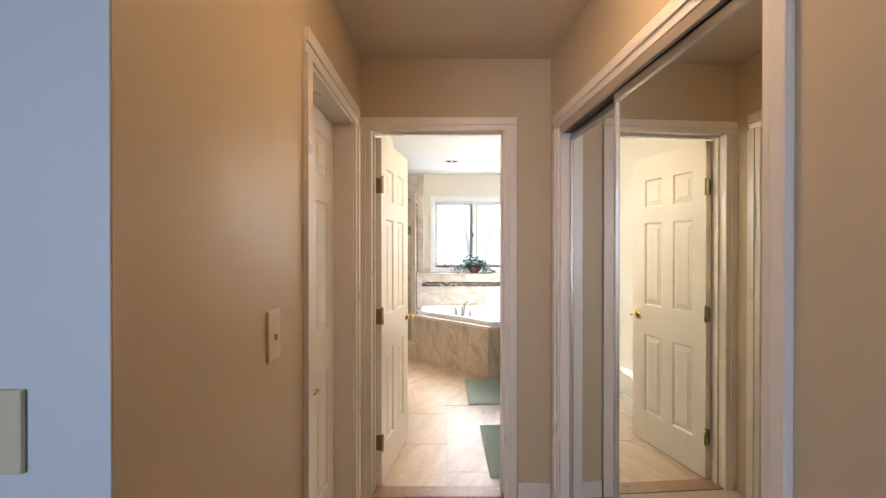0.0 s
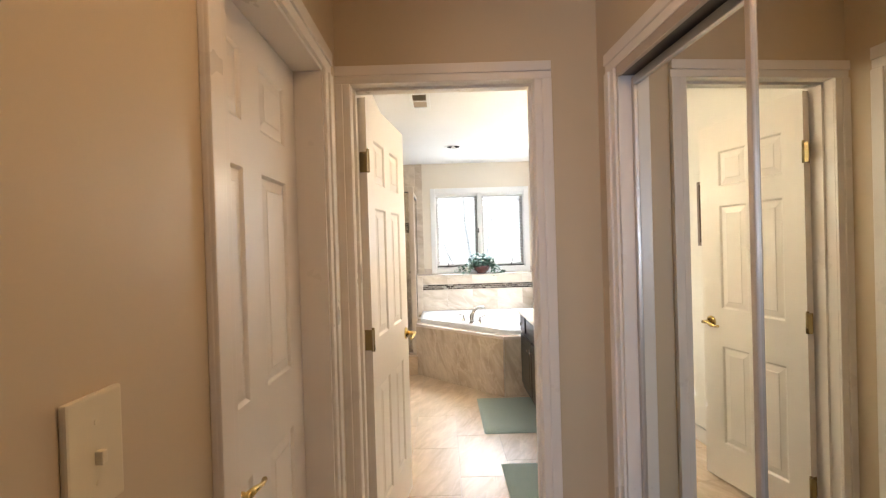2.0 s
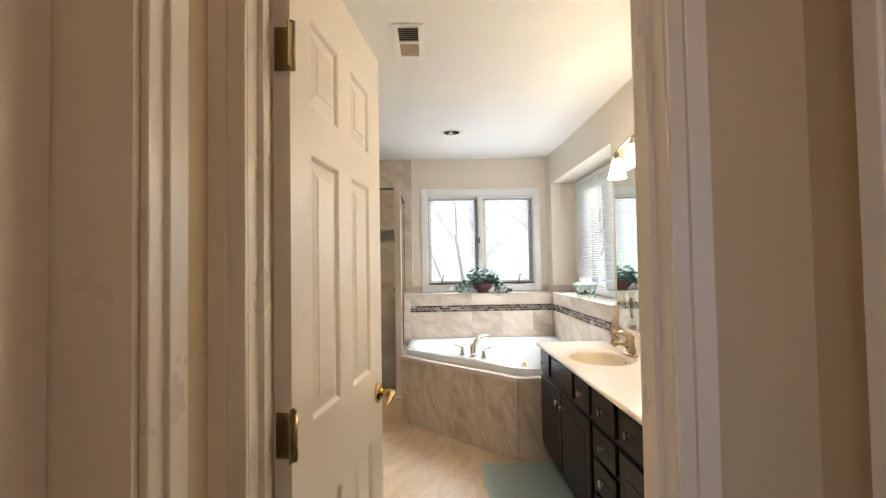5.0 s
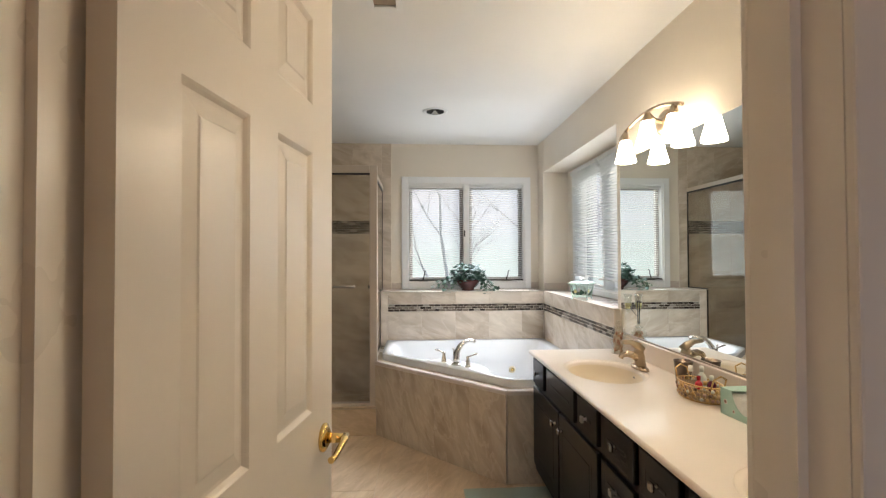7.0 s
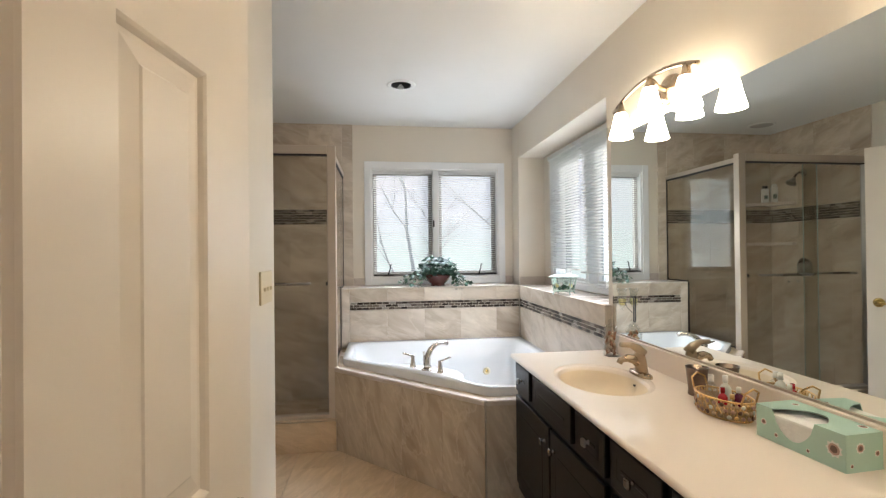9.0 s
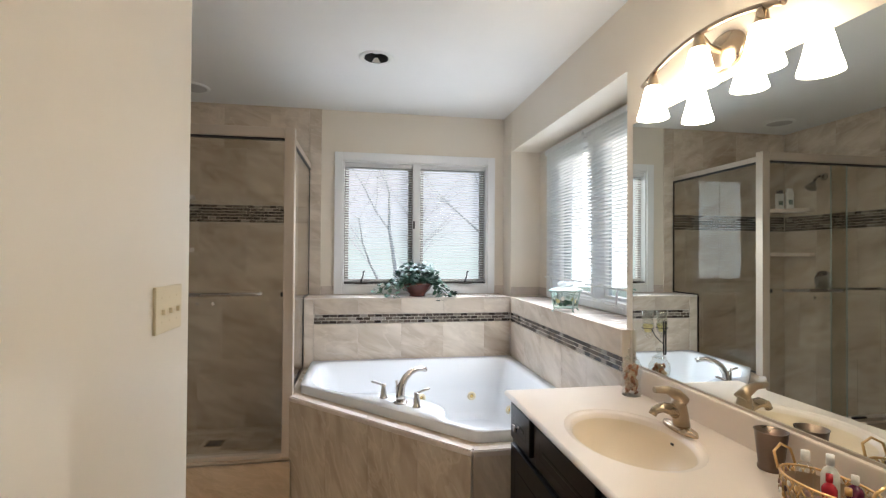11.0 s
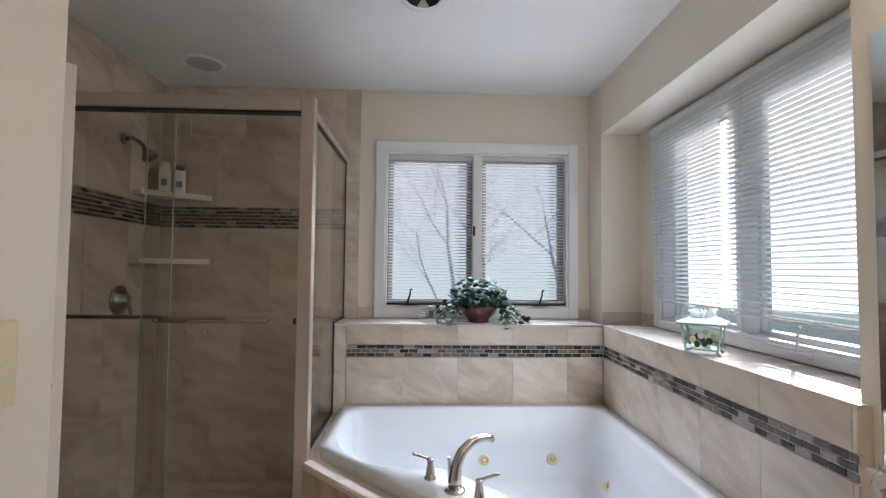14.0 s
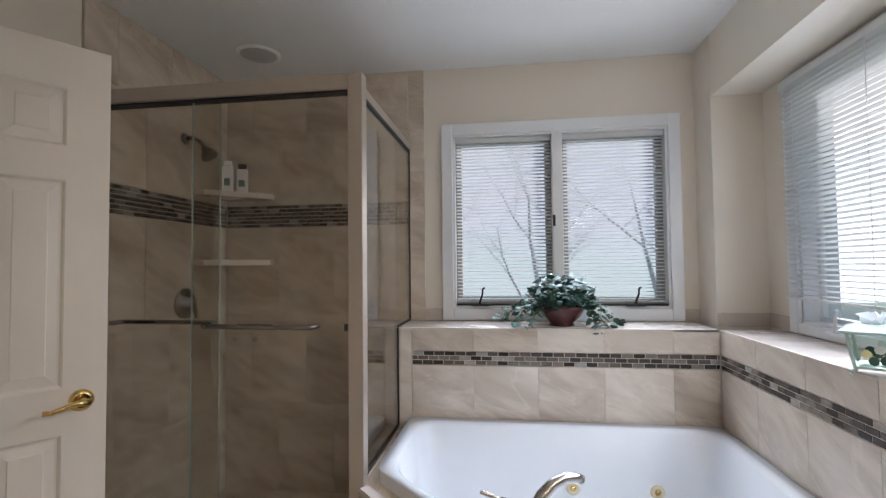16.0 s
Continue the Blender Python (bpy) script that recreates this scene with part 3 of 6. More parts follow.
def casing(name, axis, face, out, a0, a1, top, label, w=0.072, legs=2):
    """Moulded casing round an opening: two legs and a head, each stepped."""
    root = thing(name, label, "door casing", kind="structure")
    t1, t2 = 0.012 * out, 0.020 * out

    def leg(pname, u0, u1, z0, z1):
        bm = bmesh.new()
        if z1 - z0 > 0.5:
            mid = (u0 + u1) / 2
            inner = abs(u1 - a0) < 1e-6
            steps = ((u0, u1, t1), (u0 + (0.001 if inner else w * 0.42), u1 - (w * 0.42 if inner else 0.001), t2), (mid - w * 0.06, mid + w * 0.06, t1 * 1.35))
            for s0, s1, t in steps:
                q = (face, s0, z0 + 0.002 * (t != t1), face + t, s1, z1 - 0.002 * (t != t1)) if axis == "x" else (s0, face, z0 + 0.002 * (t != t1), s1, face + t, z1 - 0.002 * (t != t1))
                box(bm, *q, bevel=0.003)
        else:
            for s0, s1, t in ((z0, z1, t1), (z0 + w * 0.42, z1 - 0.001, t2), (z0 + w * 0.44, z0 + w * 0.56, t1 * 1.35)):
                e = 0.002 * (t != t1)
                q = (face, u0 + e, s0, face + t, u1 - e, s1) if axis == "x" else (u0 + e, face, s0, u1 - e, face + t, s1)
                box(bm, *q, bevel=0.003)
        part(pname, bm, M["trim"], root)

    if legs == 2:
        leg("casing_leg", a0 - w, a0, 0.0, top)
    leg("casing_leg", a1, a1 + w, 0.0, top)
    leg("casing_head", a0 - w, a1 + w, top, top + w)
    return root


casing("trim_bathroom_door", "y", HY1, -1, DX0, DX1, DTOP, "cream painted moulded casing round the bathroom doorway", w=0.070)
casing("trim_linen_closet", "x", HX0, 1, CY0, CY1, CTOP, "cream painted moulded casing round the closet door", w=0.086)
casing("trim_mirrored_closet", "x", HX1, -1, MY0, MY1, MTOP, "cream painted moulded casing round mirrored doors")
casing("trim_bathroom_door_inside", "y", BY0, 1, DX0, DX1, DTOP, "cream painted casing on the bathroom side", w=0.070)
board("jamb_bathroom_door", B((DX0 - jw, HY1, 0, DX0, BY0, DTOP), (DX1, HY1, 0, DX1 + jw, BY0, DTOP), (DX0 - jw, HY1, DTOP, DX1 + jw, BY0, DTOP + jw), (DX0, HY1 + 0.045, 0, DX0 + 0.011, HY1 + 0.080, DTOP), (DX1 - 0.011, HY1 + 0.045, 0, DX1, HY1 + 0.080, DTOP), (DX0 + 0.011, HY1 + 0.045, DTOP - 0.011, DX1 - 0.011, HY1 + 0.080, DTOP)), "cream painted door jamb with stops", "door jamb")
board("jamb_linen_closet", B((HX0 - 0.12, CY0, 0, HX0, CY0 + 0.014, CTOP), (HX0 - 0.12, CY1 - 0.014, 0, HX0, CY1, CTOP), (HX0 - 0.12, CY0 + 0.014, CTOP - 0.014, HX0, CY1 - 0.014, CTOP)), "cream painted closet jamb", "door jamb")
board("jamb_mirrored_closet", B((HX1, MY0, 0, HX1 + 0.12, MY0 + 0.010, MTOP), (HX1, MY1 - 0.012, 0, HX1 + 0.12, MY1, MTOP)), "cream painted closet jamb", "door jamb")
board("baseboard", B((BX0, 3.35, 0, BX0 + 0.014, LEFT_END, 0.10), (DX1 + 0.10, BY0, 0, 0.79, BY0 + 0.014, 0.10), bevel=0.004), "white painted bathroom baseboard", "baseboard")
board("baseboard_hall", B((HX0, HY0, 0, HX0 + 0.014, CY0 - 0.075, 0.09), (DX1 + 0.075, HY1 - 0.014, 0, HX1, HY1, 0.09), bevel=0.004), "white painted hall baseboard", "baseboard")

# ------------------------------------------------------------ doors


def six_panel(root, w, h, th, st=0.112, st2=0.112, mu=0.10, rows=((1.70, 1.88), (0.96, 1.595), (0.285, 0.82))):
    """A moulded six-panel leaf from the hinge edge at x = 0, centred on y = 0."""
    pw = (w - st - st2 - mu) / 2
    cols = ((st, st + pw), (st + pw + mu, w - st2))
    bm = B((0, -th / 2, 0, st, th / 2, h), (w - st2, -th / 2, 0, w, th / 2, h), (cols[0][1], -th / 2, 0, cols[1][0], th / 2, h))
    edges = [0.0] + [v for r in reversed(rows) for v in r] + [h]
    for c0, c1 in cols:
        for z0, z1 in zip(edges[0::2], edges[1::2]):
            box(bm, c0, -th / 2, z0, c1, th / 2, z1)
    leaf = part("leaf", bm, M["door"], root)
    for c0, c1 in cols:
        for z0, z1 in rows:
            pm = bmesh.new()
            for sgn in (-1, 1):
                loops = []
                for inset, depth in ((0.0, th / 2), (0.004, th / 2 - 0.003), (0.009, th / 2 - 0.0085), (0.015, th / 2 - 0.0085), (0.040, th / 2 - 0.0035), (0.043, th / 2 - 0.0015)):
                    loops.append([pm.verts.new((x, sgn * depth, z)) for x, z in ((c0 + inset, z0 + inset), (c1 - inset, z0 + inset), (c1 - inset, z1 - inset), (c0 + inset, z1 - inset))])
                for a, b in zip(loops, loops[1:]):
                    for i in range(4):
                        pm.faces.new((a[i], a[(i + 1) % 4], b[(i + 1) % 4], b[i]))
                pm.faces.new(loops[-1])
            part("panel", pm, M["door"], leaf)
    return leaf


def lever(parent, x, z, th, toward, material):
    """A brass rose and lever on both faces of a leaf."""
    for sgn in (-1, 1):
        bm = bmesh.new()
        tube(bm, [(x, sgn * th / 2, z), (x, sgn * (th / 2 + 0.006), z), (x, sgn * (th / 2 + 0.012), z)], [0.033, 0.033, 0.022], 20)
        tube(bm, [(x, sgn * (th / 2 + 0.010), z), (x, sgn * (th / 2 + 0.052), z)], [0.013, 0.010], 12)
        tube(bm, [(x - 0.010 * toward, sgn * (th / 2 + 0.050), z), (x + 0.02 * toward, sgn * (th / 2 + 0.057), z + 0.003), (x + 0.05 * toward, sgn * (th / 2 + 0.056), z - 0.004), (x + 0.080 * toward, sgn * (th / 2 + 0.054), z - 0.012), (x + 0.100 * toward, sgn * (th / 2 + 0.052), z - 0.010)], [0.011, 0.009, 0.0072, 0.0062, 0.0075], 10)
        part("door_handle", bm, material, parent, "polished brass lever handle")


# bathroom door, standing open into the room
LW = 0.70
ang = math.degrees(atan2(0.69, 0.099))
door_1 = thing("door_1", "cream six-panel door standing open into the bathroom", "door", (-0.226, 2.590, 0.012), ang, kind="structure")
leaf_1 = six_panel(door_1, LW, 2.02, 0.035, 0.105, 0.135, 0.105, ((1.665, 1.860), (0.978, 1.556), (0.215, 0.765)))
lever(leaf_1, LW - 0.062, 0.895, 0.035, -1, M["brass"])
for hz in (0.25, 0.985, 1.745):
    hinge = part("hinge", tube(bmesh.new(), [(-0.006, -0.024, hz - 0.046), (-0.006, -0.024, hz + 0.046)], 0.0075, 12), M["old_brass"], leaf_1, "worn antique brass hinge")
    part("hinge_leaf", B((-0.0015, -0.020, hz - 0.044, 0.0005, 0.014, hz + 0.044), (-0.030, -0.0275, hz - 0.044, -0.004, -0.0255, hz + 0.044)), M["old_brass"], hinge)
    part("hinge_pin", lathe(bmesh.new(), [(0.0, -0.010), (0.006, -0.006), (0.004, 0.0), (0.0085, 0.002), (0.0, 0.008)], 10, (-0.006, -0.024, hz + 0.048)), M["old_brass"], hinge)

# linen closet door, shut
door_2 = thing("door_2", "cream six-panel closet door, shut, with slim brass lever", "door", (HX0 - 0.1175, CY0 + 0.018, 0.012), 90, kind="structure")
leaf_2 = six_panel(door_2, CY1 - CY0 - 0.036, CTOP - 0.03, 0.035, 0.095, 0.115, 0.125, ((1.720, 1.910), (0.992, 1.599), (0.240, 0.800)))
lever(leaf_2, 0.150, 0.822, 0.035, 1, M["brass"])

# toilet-room door, standing ajar beside the shower
d3 = (-0.97 + 1.335, 5.42 - 4.885)
door_3 = thing("door_3", "white six-panel door standing ajar beside the shower", "door", (-1.335, 4.885, 0.012), math.degrees(atan2(d3[1], d3[0])), kind="structure")
leaf_3 = six_panel(door_3, hypot(*d3), 2.02, 0.035)
lever(leaf_3, hypot(*d3) - 0.065, 0.915, 0.035, -1, M["brass"])


# mirrored sliding closet doors
def mirror_door(x, y0, y1, z1):
    root = thing("mirrored_door", "sliding mirrored closet door with narrow silver frame", "sliding door", (x, y0, 0.02), group="mirrored closet doors")
    w, h = y1 - y0, z1 - 0.02
    part("mirror_pane", B((-0.003, 0.018, 0.03, 0.003, w - 0.018, h - 0.028)), M["mirror"], root)
    for q in ((-0.012, 0, 0, 0.010, 0.019, h), (-0.012, w - 0.019, 0, 0.010, w, h)):
        part("stile", B(q, bevel=0.004), M["frame_beige"], root)
    part("top_rail", B((-0.012, 0.019, h - 0.030, 0.010, w - 0.019, h), bevel=0.003), M["chrome"], root)
    part("bottom_rail", B((-0.012, 0.019, 0.0, 0.010, w - 0.019, 0.032), bevel=0.003), M["chrome"], root)
    return root


mirror_door(0.765, MY0 + 0.011, 1.640, 1.978)
mirror_door(0.803, 1.58, MY1 - 0.014, 1.978)
track = thing("closet_track", "dark overhead track of the mirrored doors", "door track", kind="structure")
part("track_channel", B((HX1 + 0.008, MY0 + 0.012, 1.988, HX1 + 0.115, MY1 - 0.012, MTOP)), M["track_grey"], track)
part("track_fascia", B((HX1 - 0.008, MY0 + 0.012, 1.984, HX1 + 0.008, MY1 - 0.012, MTOP), bevel=0.002), M["frame_beige"], track)
part("floor_track", B((HX1 - 0.008, MY0 + 0.012, 0.0, HX1 + 0.07, MY1 - 0.012, 0.014), bevel=0.003), M["chrome"], track)
# the mirrored side of the hall runs a little out of square
flare = pose(HX1, HY1, 0, 0, 0, 2.57) @ pose(-HX1, -HY1, 0)
for ob in [o for o in scene.objects if o.parent is None and o.name.split(".")[0] in ("wall_hall_east", "trim_mirrored_closet", "jamb_mirrored_closet", "mirrored_door", "closet_track")]:
    ob.matrix_basis = flare @ ob.matrix_basis


# switch plates
def switch_plate(at, rz, gangs, label):
    """A plate on a wall that faces the thing's own -y."""
    w = 0.070 + 0.046 * (gangs - 1)
    root = thing("switch_plate", label, "light switch", at, rz)
    part("cover", B((-w / 2, -0.009, -0.058, w / 2, 0.0, 0.058), bevel=0.003), M["plate"], root)
    for i in range(gangs):
        x = (i - (gangs - 1) / 2) * 0.046
        part("toggle", box(bmesh.new(), x - 0.0035, -0.018, -0.012, x + 0.0035, -0.008, 0.002, 0.0015), M["plate"], root)
        for z in (-0.030, 0.030):
            part("screw", tube(bmesh.new(), [(x, -0.0085, z), (x, -0.0098, z)], 0.0032, 8), M["plate"], root)
    return root


switch_plate((HX0, 1.124, 1.168), 90, 1, "ivory single toggle switch on the beige hall wall").scale = (1.24, 1.0, 1.16)
switch_plate((-0.462, HY0 - 0.004, 1.150), 0, 1, "ivory switch plate on the pale bedroom wall")
switch_plate((BX0, 4.394, 1.185), 90, 3, "ivory three-gang toggle switch on the bathroom wall").scale = (1.08, 1.0, 1.10)

# framed print on the bathroom wall behind the door
art = thing("framed_picture", "brown wooden frame with tan mat and pale print", "picture", (BX0, 3.495, 1.552))
W2, H2, FW = 0.150, 0.212, 0.022
for q in ((0.001, -W2, -H2, 0.020, -W2 + FW, H2), (0.001, W2 - FW, -H2, 0.020, W2, H2), (0.001, -W2 + FW, -H2, 0.020, W2 - FW, -H2 + FW), (0.001, -W2 + FW, H2 - FW, 0.020, W2 - FW, H2)):
    part("frame_side", B(q, bevel=0.003), M["walnut"], art, "brown wooden frame")
part("mat", B((0.001, -W2 + FW, -H2 + FW, 0.008, W2 - FW, H2 - FW)), M["mat_board"], art, "tan mat board")
part("print", B((0.008, -0.080, -0.130, 0.0095, 0.080, 0.130)), M["print_pale"], art, "pale blue-grey print")

# out-of-view lamp, added to give the hall its warm light
hl = thing("added_hall_lamp", "added round opal hall lamp, out of view, lit", "ceiling light", (0.40, 1.10, CEIL))
part("base", lathe(bmesh.new(), [(0.0, 0.0), (0.15, 0.0), (0.15, -0.02), (0.13, -0.025), (0.0, -0.025)], 28), M["brass"], hl)
part("shade", lathe(bmesh.new(), [(0.135, -0.024), (0.130, -0.05), (0.10, -0.08), (0.05, -0.096), (0.0, -0.10)], 28), M["hall_glow"], hl)

# ------------------------------------------------------------ windows


def casement_unit(name, label, width, z0, z1, o0, o1, oz0, oz1, half=0.032, s=0.032, sash_paint="window_white"):
    """A two-sash casement seen from inside: local x along the wall, y into it. The trim runs from 0 to width."""
    root = thing(name, label, "window", kind="structure")
    t = 0.018
    for q in ((0, -t, z0, o0, 0, z1), (o1, -t, z0, width, 0, z1), (o0, -t, oz1, o1, 0, z1), (o0, -t, z0, o1, 0, oz0)):
        part("window_trim", B(q, bevel=0.004), M["window_white"], root)
    for q in ((o0, 0, oz0, o0 + 0.012, 0.14, oz1), (o1 - 0.012, 0, oz0, o1, 0.14, oz1), (o0 + 0.012, 0, oz1 - 0.012, o1 - 0.012, 0.14, oz1), (o0 + 0.012, 0, oz0, o1 - 0.012, 0.14, oz0 + 0.012)):
        part("window_frame", B(q), M["window_white"], root)
    mid = (o0 + o1) / 2
    part("mullion", B((mid - half, -0.012, oz0 + 0.012, mid + half, 0.06 + half, oz1 - 0.012), bevel=0.004), M["window_white"], root)
    for a, b in ((o0 + 0.012, mid - half), (mid + half, o1 - 0.012)):
        sash = part("sash", B((a, 0.06, oz0 + 0.012, a + s, 0.10, oz1 - 0.012), (b - s, 0.06, oz0 + 0.012, b, 0.10, oz1 - 0.012), (a + s, 0.06, oz0 + 0.012, b - s, 0.10, oz0 + 0.012 + s), (a + s, 0.06, oz1 - 0.012 - s, b - s, 0.10, oz1 - 0.012)), M[sash_paint], root)
        pane = part("pane", B((a + s, 0.078, oz0 + 0.012 + s, b - s, 0.082, oz1 - 0.012 - s)), M["pane"], sash)
        pane.visible_shadow = False
    return root, mid


def crank(root, x, z, material, label):
    """A folding casement crank."""
    h = part("crank", B((x - 0.045, -0.034, z - 0.010, x + 0.055, -0.004, z + 0.004), bevel=0.004), material, root, label)
    part("crank_handle", tube(bmesh.new(), [(x + 0.0, -0.026, z), (x + 0.004, -0.030, z + 0.02), (x + 0.016, -0.034, z + 0.055), (x + 0.018, -0.034, z + 0.085), (x + 0.030, -0.036, z + 0.090)], [0.007, 0.006, 0.005, 0.005, 0.006], 8), material, h)


def blind(label, width, top, bottom, pitch, tilt, slat_w, at, rz, cords):
    """A mini-blind: head rail, slats, bottom rail and ladder cords; local x along it."""
    root = thing("window_blind", label, "blind", at, rz, group="window blinds")
    part("head_rail", B((0, -0.013, top - 0.028, width, 0.013, top), bevel=0.002), M["slat"], root)
    bm = bmesh.new()
    prof = [(-slat_w / 2, 0.0), (-slat_w / 4, 0.0022), (0, 0.0030), (slat_w / 4, 0.0022), (slat_w / 2, 0.0)]
    a = [bm.verts.new((0.004, y, z)) for y, z in prof]
    b = [bm.verts.new((width - 0.004, y, z)) for y, z in prof]
    for i in range(4):
        f = bm.faces.new((a[i], a[i + 1], b[i + 1], b[i]))
        f.smooth = True
    me = finish(bm, "slat", M["slat"])
    z = top - 0.028 - pitch * 0.6
    while z > bottom + 0.016:
        share("slat", me, root, pose(0, 0, z, tilt, 0, 0))
        z -= pitch
    part("bottom_rail", B((0.002, -0.010, bottom, width - 0.002, 0.010, bottom + 0.010), bevel=0.002), M["slat"], root)
    for c in cords:
        part("ladder_cord", B((c * width - 0.0008, -slat_w / 2 - 0.001, bottom, c * width + 0.0008, -slat_w / 2 + 0.0006, top - 0.02)), M["slat"], root)
    return root


TRX0, TRX1 = -0.036, 1.233
win_n, mid_n = casement_unit("window_1", "white double casement window over the tub", TRX1 - TRX0, 1.030, 2.124, OX0 - TRX0, OX1 - TRX0, OZ0, OZ1, 0.028, 0.032, "sash_grey")
win_n.matrix_basis = pose(TRX0, NY, 0)
for cx in (0.205, 1.02):
    crank(win_n, cx, OZ0 + 0.022, M["dark_metal"], "dark bronze casement crank")
part("screen_edge", B((OX0 - TRX0 + 0.014, 0.000, OZ0 + 0.013, mid_n - 0.034, 0.010, OZ0 + 0.024), (mid_n + 0.034, 0.000, OZ0 + 0.013, OX1 - TRX0 - 0.014, 0.010, OZ0 + 0.024)), M["black"], win_n, "black lower edge of the insect screens")
for lz in (1.57,):
    part("sash_lock", B((mid_n + 0.022 - 0.05, -0.016, lz - 0.03, mid_n + 0.036 - 0.05, -0.010, lz + 0.03), bevel=0.002), M["dark_metal"], win_n, "dark sash lock")
for a, b in ((OX0 + 0.014, TRX0 + mid_n - 0.030), (TRX0 + mid_n + 0.030, OX1 - 0.014)):
    blind("white aluminium mini-blind, lowered, in the window over the tub", b - a, OZ1 - 0.014, OZ0 + 0.030, 0.0192, -13, 0.024, (a, NY + 0.030, 0), 0, (0.14, 0.86))

TRY0, TRY1 = 4.888, 6.277
win_e, mid_e = casement_unit("window_2", "white double casement window in the recess", TRY1 - TRY0, 1.033, 2.124, TRY1 - EY1, TRY1 - EY0, OZE, OZ1, 0.016, 0.018)
win_e.matrix_basis = pose(RX, TRY1, 0, 0, 0, -90)
for cx in (0.30, 1.00):
    crank(win_e, cx, OZE - 0.012, M["window_white"], "white casement crank")
for a, b, bot in ((6.245, 5.652, 1.175), (5.612, 4.900, 1.160)):
    blind("white aluminium mini-blind, lowered, before the recess window", a - b, 2.100, bot, 0.0205, -18, 0.025, (RX - 0.036, a, 0), -90, (0.16, 0.84))
part("blind_cord", tube(bmesh.new(), [(0.70 + 0.07 * i, -0.05, 1.125 - 0.030 * sin(pi * i / 6) - 0.006 * i) for i in range(7)], 0.004, 6), M["slat"], win_e, "sagging white pull cord")

# ------------------------------------------------------------ tiled ledge, tub and deck
ledge = solid("tiled_ledge", B((-0.215, 6.352, 0, 1.282, NY, LZ - 0.010), (1.282, 4.80, 0, RX, 6.352, LZ - 0.010), (1.282, 6.352, 0, BX1, 6.40, LZ - 0.010)), M["grout"], "tiled ledge behind the tub with a mosaic band", "ledge", kind="")


def facing(parent, name, origin, ux, uz, u0, u1, z0, z1, tw, th, material, off=0.0, gap=0.0014, d=0.010, phase=0.0):
    """Tiles over a rectangle: origin + u * ux + z * uz, standing proud along the face's normal."""
    ux, uz = Vector(ux), Vector(uz)
    n = ux.cross(uz)
    cache = {}
    if name != "shower_floor_tile":
        bed = box(bmesh.new(), -(u1 - u0) / 2, -(z1 - z0) / 2, 0, (u1 - u0) / 2, (z1 - z0) / 2, d - 0.0020)
        bmesh.ops.transform(bed, matrix=Matrix.Translation(Vector(origin) + ux * ((u0 + u1) / 2) + uz * ((z0 + z1) / 2)) @ Matrix((ux, uz, n)).transposed().to_4x4(), verts=bed.verts)
        part("grout_bed", bed, M["grout"], parent)
    z = z0
    row = 0
    while z < z1 - 0.004:
        h = min(th, z1 - z)
        u = u0 - ((off * row + phase) % 1.0) * tw
        while u < u1 - 0.004:
            a, b = max(u, u0), min(u + tw, u1)
            if b - a > 0.008:
                key = (round(b - a, 3), round(h, 3))
                if key not in cache:
                    cache[key] = tile_mesh(name, b - a - gap, h - gap, d, material)
                m = Matrix.Translation(Vector(origin) + ux * ((a + b) / 2) + uz * (z + h / 2)) @ Matrix((ux, uz, n)).transposed().to_4x4()
                share(name, cache[key], parent, m)
            u += tw
        z += th
        row += 1


BZ0, BZ1 = 0.848, 0.913
BACK = ((0, 6.352, 0), (1, 0, 0), (0, 0, 1))
SIDE = ((1.282, 0, 0), (0, -1, 0), (0, 0, 1))
facing(ledge, "tile", *BACK, -0.150, 1.270, 0.545, BZ0 - 0.002, 0.305, 0.305, M["wall_tile"])
facing(ledge, "tile", *BACK, -0.150, 1.270, BZ1 + 0.002, LZ, 0.305, 0.2, M["wall_tile"], )
facing(ledge, "tile", *BACK, -0.215, -0.152, 0.545, LZ, 0.2, 0.6, M["wall_tile"])
facing(ledge, "mosaic_brick", *BACK, -0.150, 1.270, BZ0, BZ1, 0.052, 0.0217, M["mosaic"], off=0.45, gap=0.003, d=0.009)
facing(ledge, "tile", *SIDE, -6.340, -4.80, 0.545, BZ0 - 0.002, 0.305, 0.305, M["wall_tile"])
facing(ledge, "tile", *SIDE, -6.340, -4.80, BZ1 + 0.002, LZ, 0.305, 0.2, M["wall_tile"])
facing(ledge, "mosaic_brick", *SIDE, -6.340, -4.80, BZ0, BZ1, 0.052, 0.0217, M["mosaic"], off=0.45, gap=0.003, d=0.009)
facing(ledge, "ledge_tile", (0, 0, LZ - 0.010), (1, 0, 0), (0, 1, 0), -0.215, 1.272, 6.342, NY - 0.002, 0.305, 0.33, M["bullnose"])
facing(ledge, "ledge_tile", (0, 0, LZ - 0.010), (1, 0, 0), (0, 1, 0), 1.274, RX - 0.001, 4.80, 6.340, 0.28, 0.305, M["bullnose"])
# low upstand tiles round the recess and the window
facing(ledge, "upstand_tile", (0, RY1, 0), (1, 0, 0), (0, 0, 1), BX1 + 0.002, RX - 0.002, LZ + 0.001, LZ + 0.066, 0.305, 0.066, M["bullnose"], d=0.008)
facing(ledge, "upstand_tile", (RX, 0, 0), (0, -1, 0), (0, 0, 1), -RY1 + 0.01, -TRY1 - 0.002, LZ + 0.001, LZ + 0.066, 0.305, 0.066, M["bullnose"], d=0.008)
facing(ledge, "upstand_tile", (0, NY, 0), (1, 0, 0), (0, 0, 1), TRX1 + 0.002, BX1 - 0.002, LZ + 0.001, LZ + 0.066, 0.305, 0.066, M["bullnose"], d=0.008)
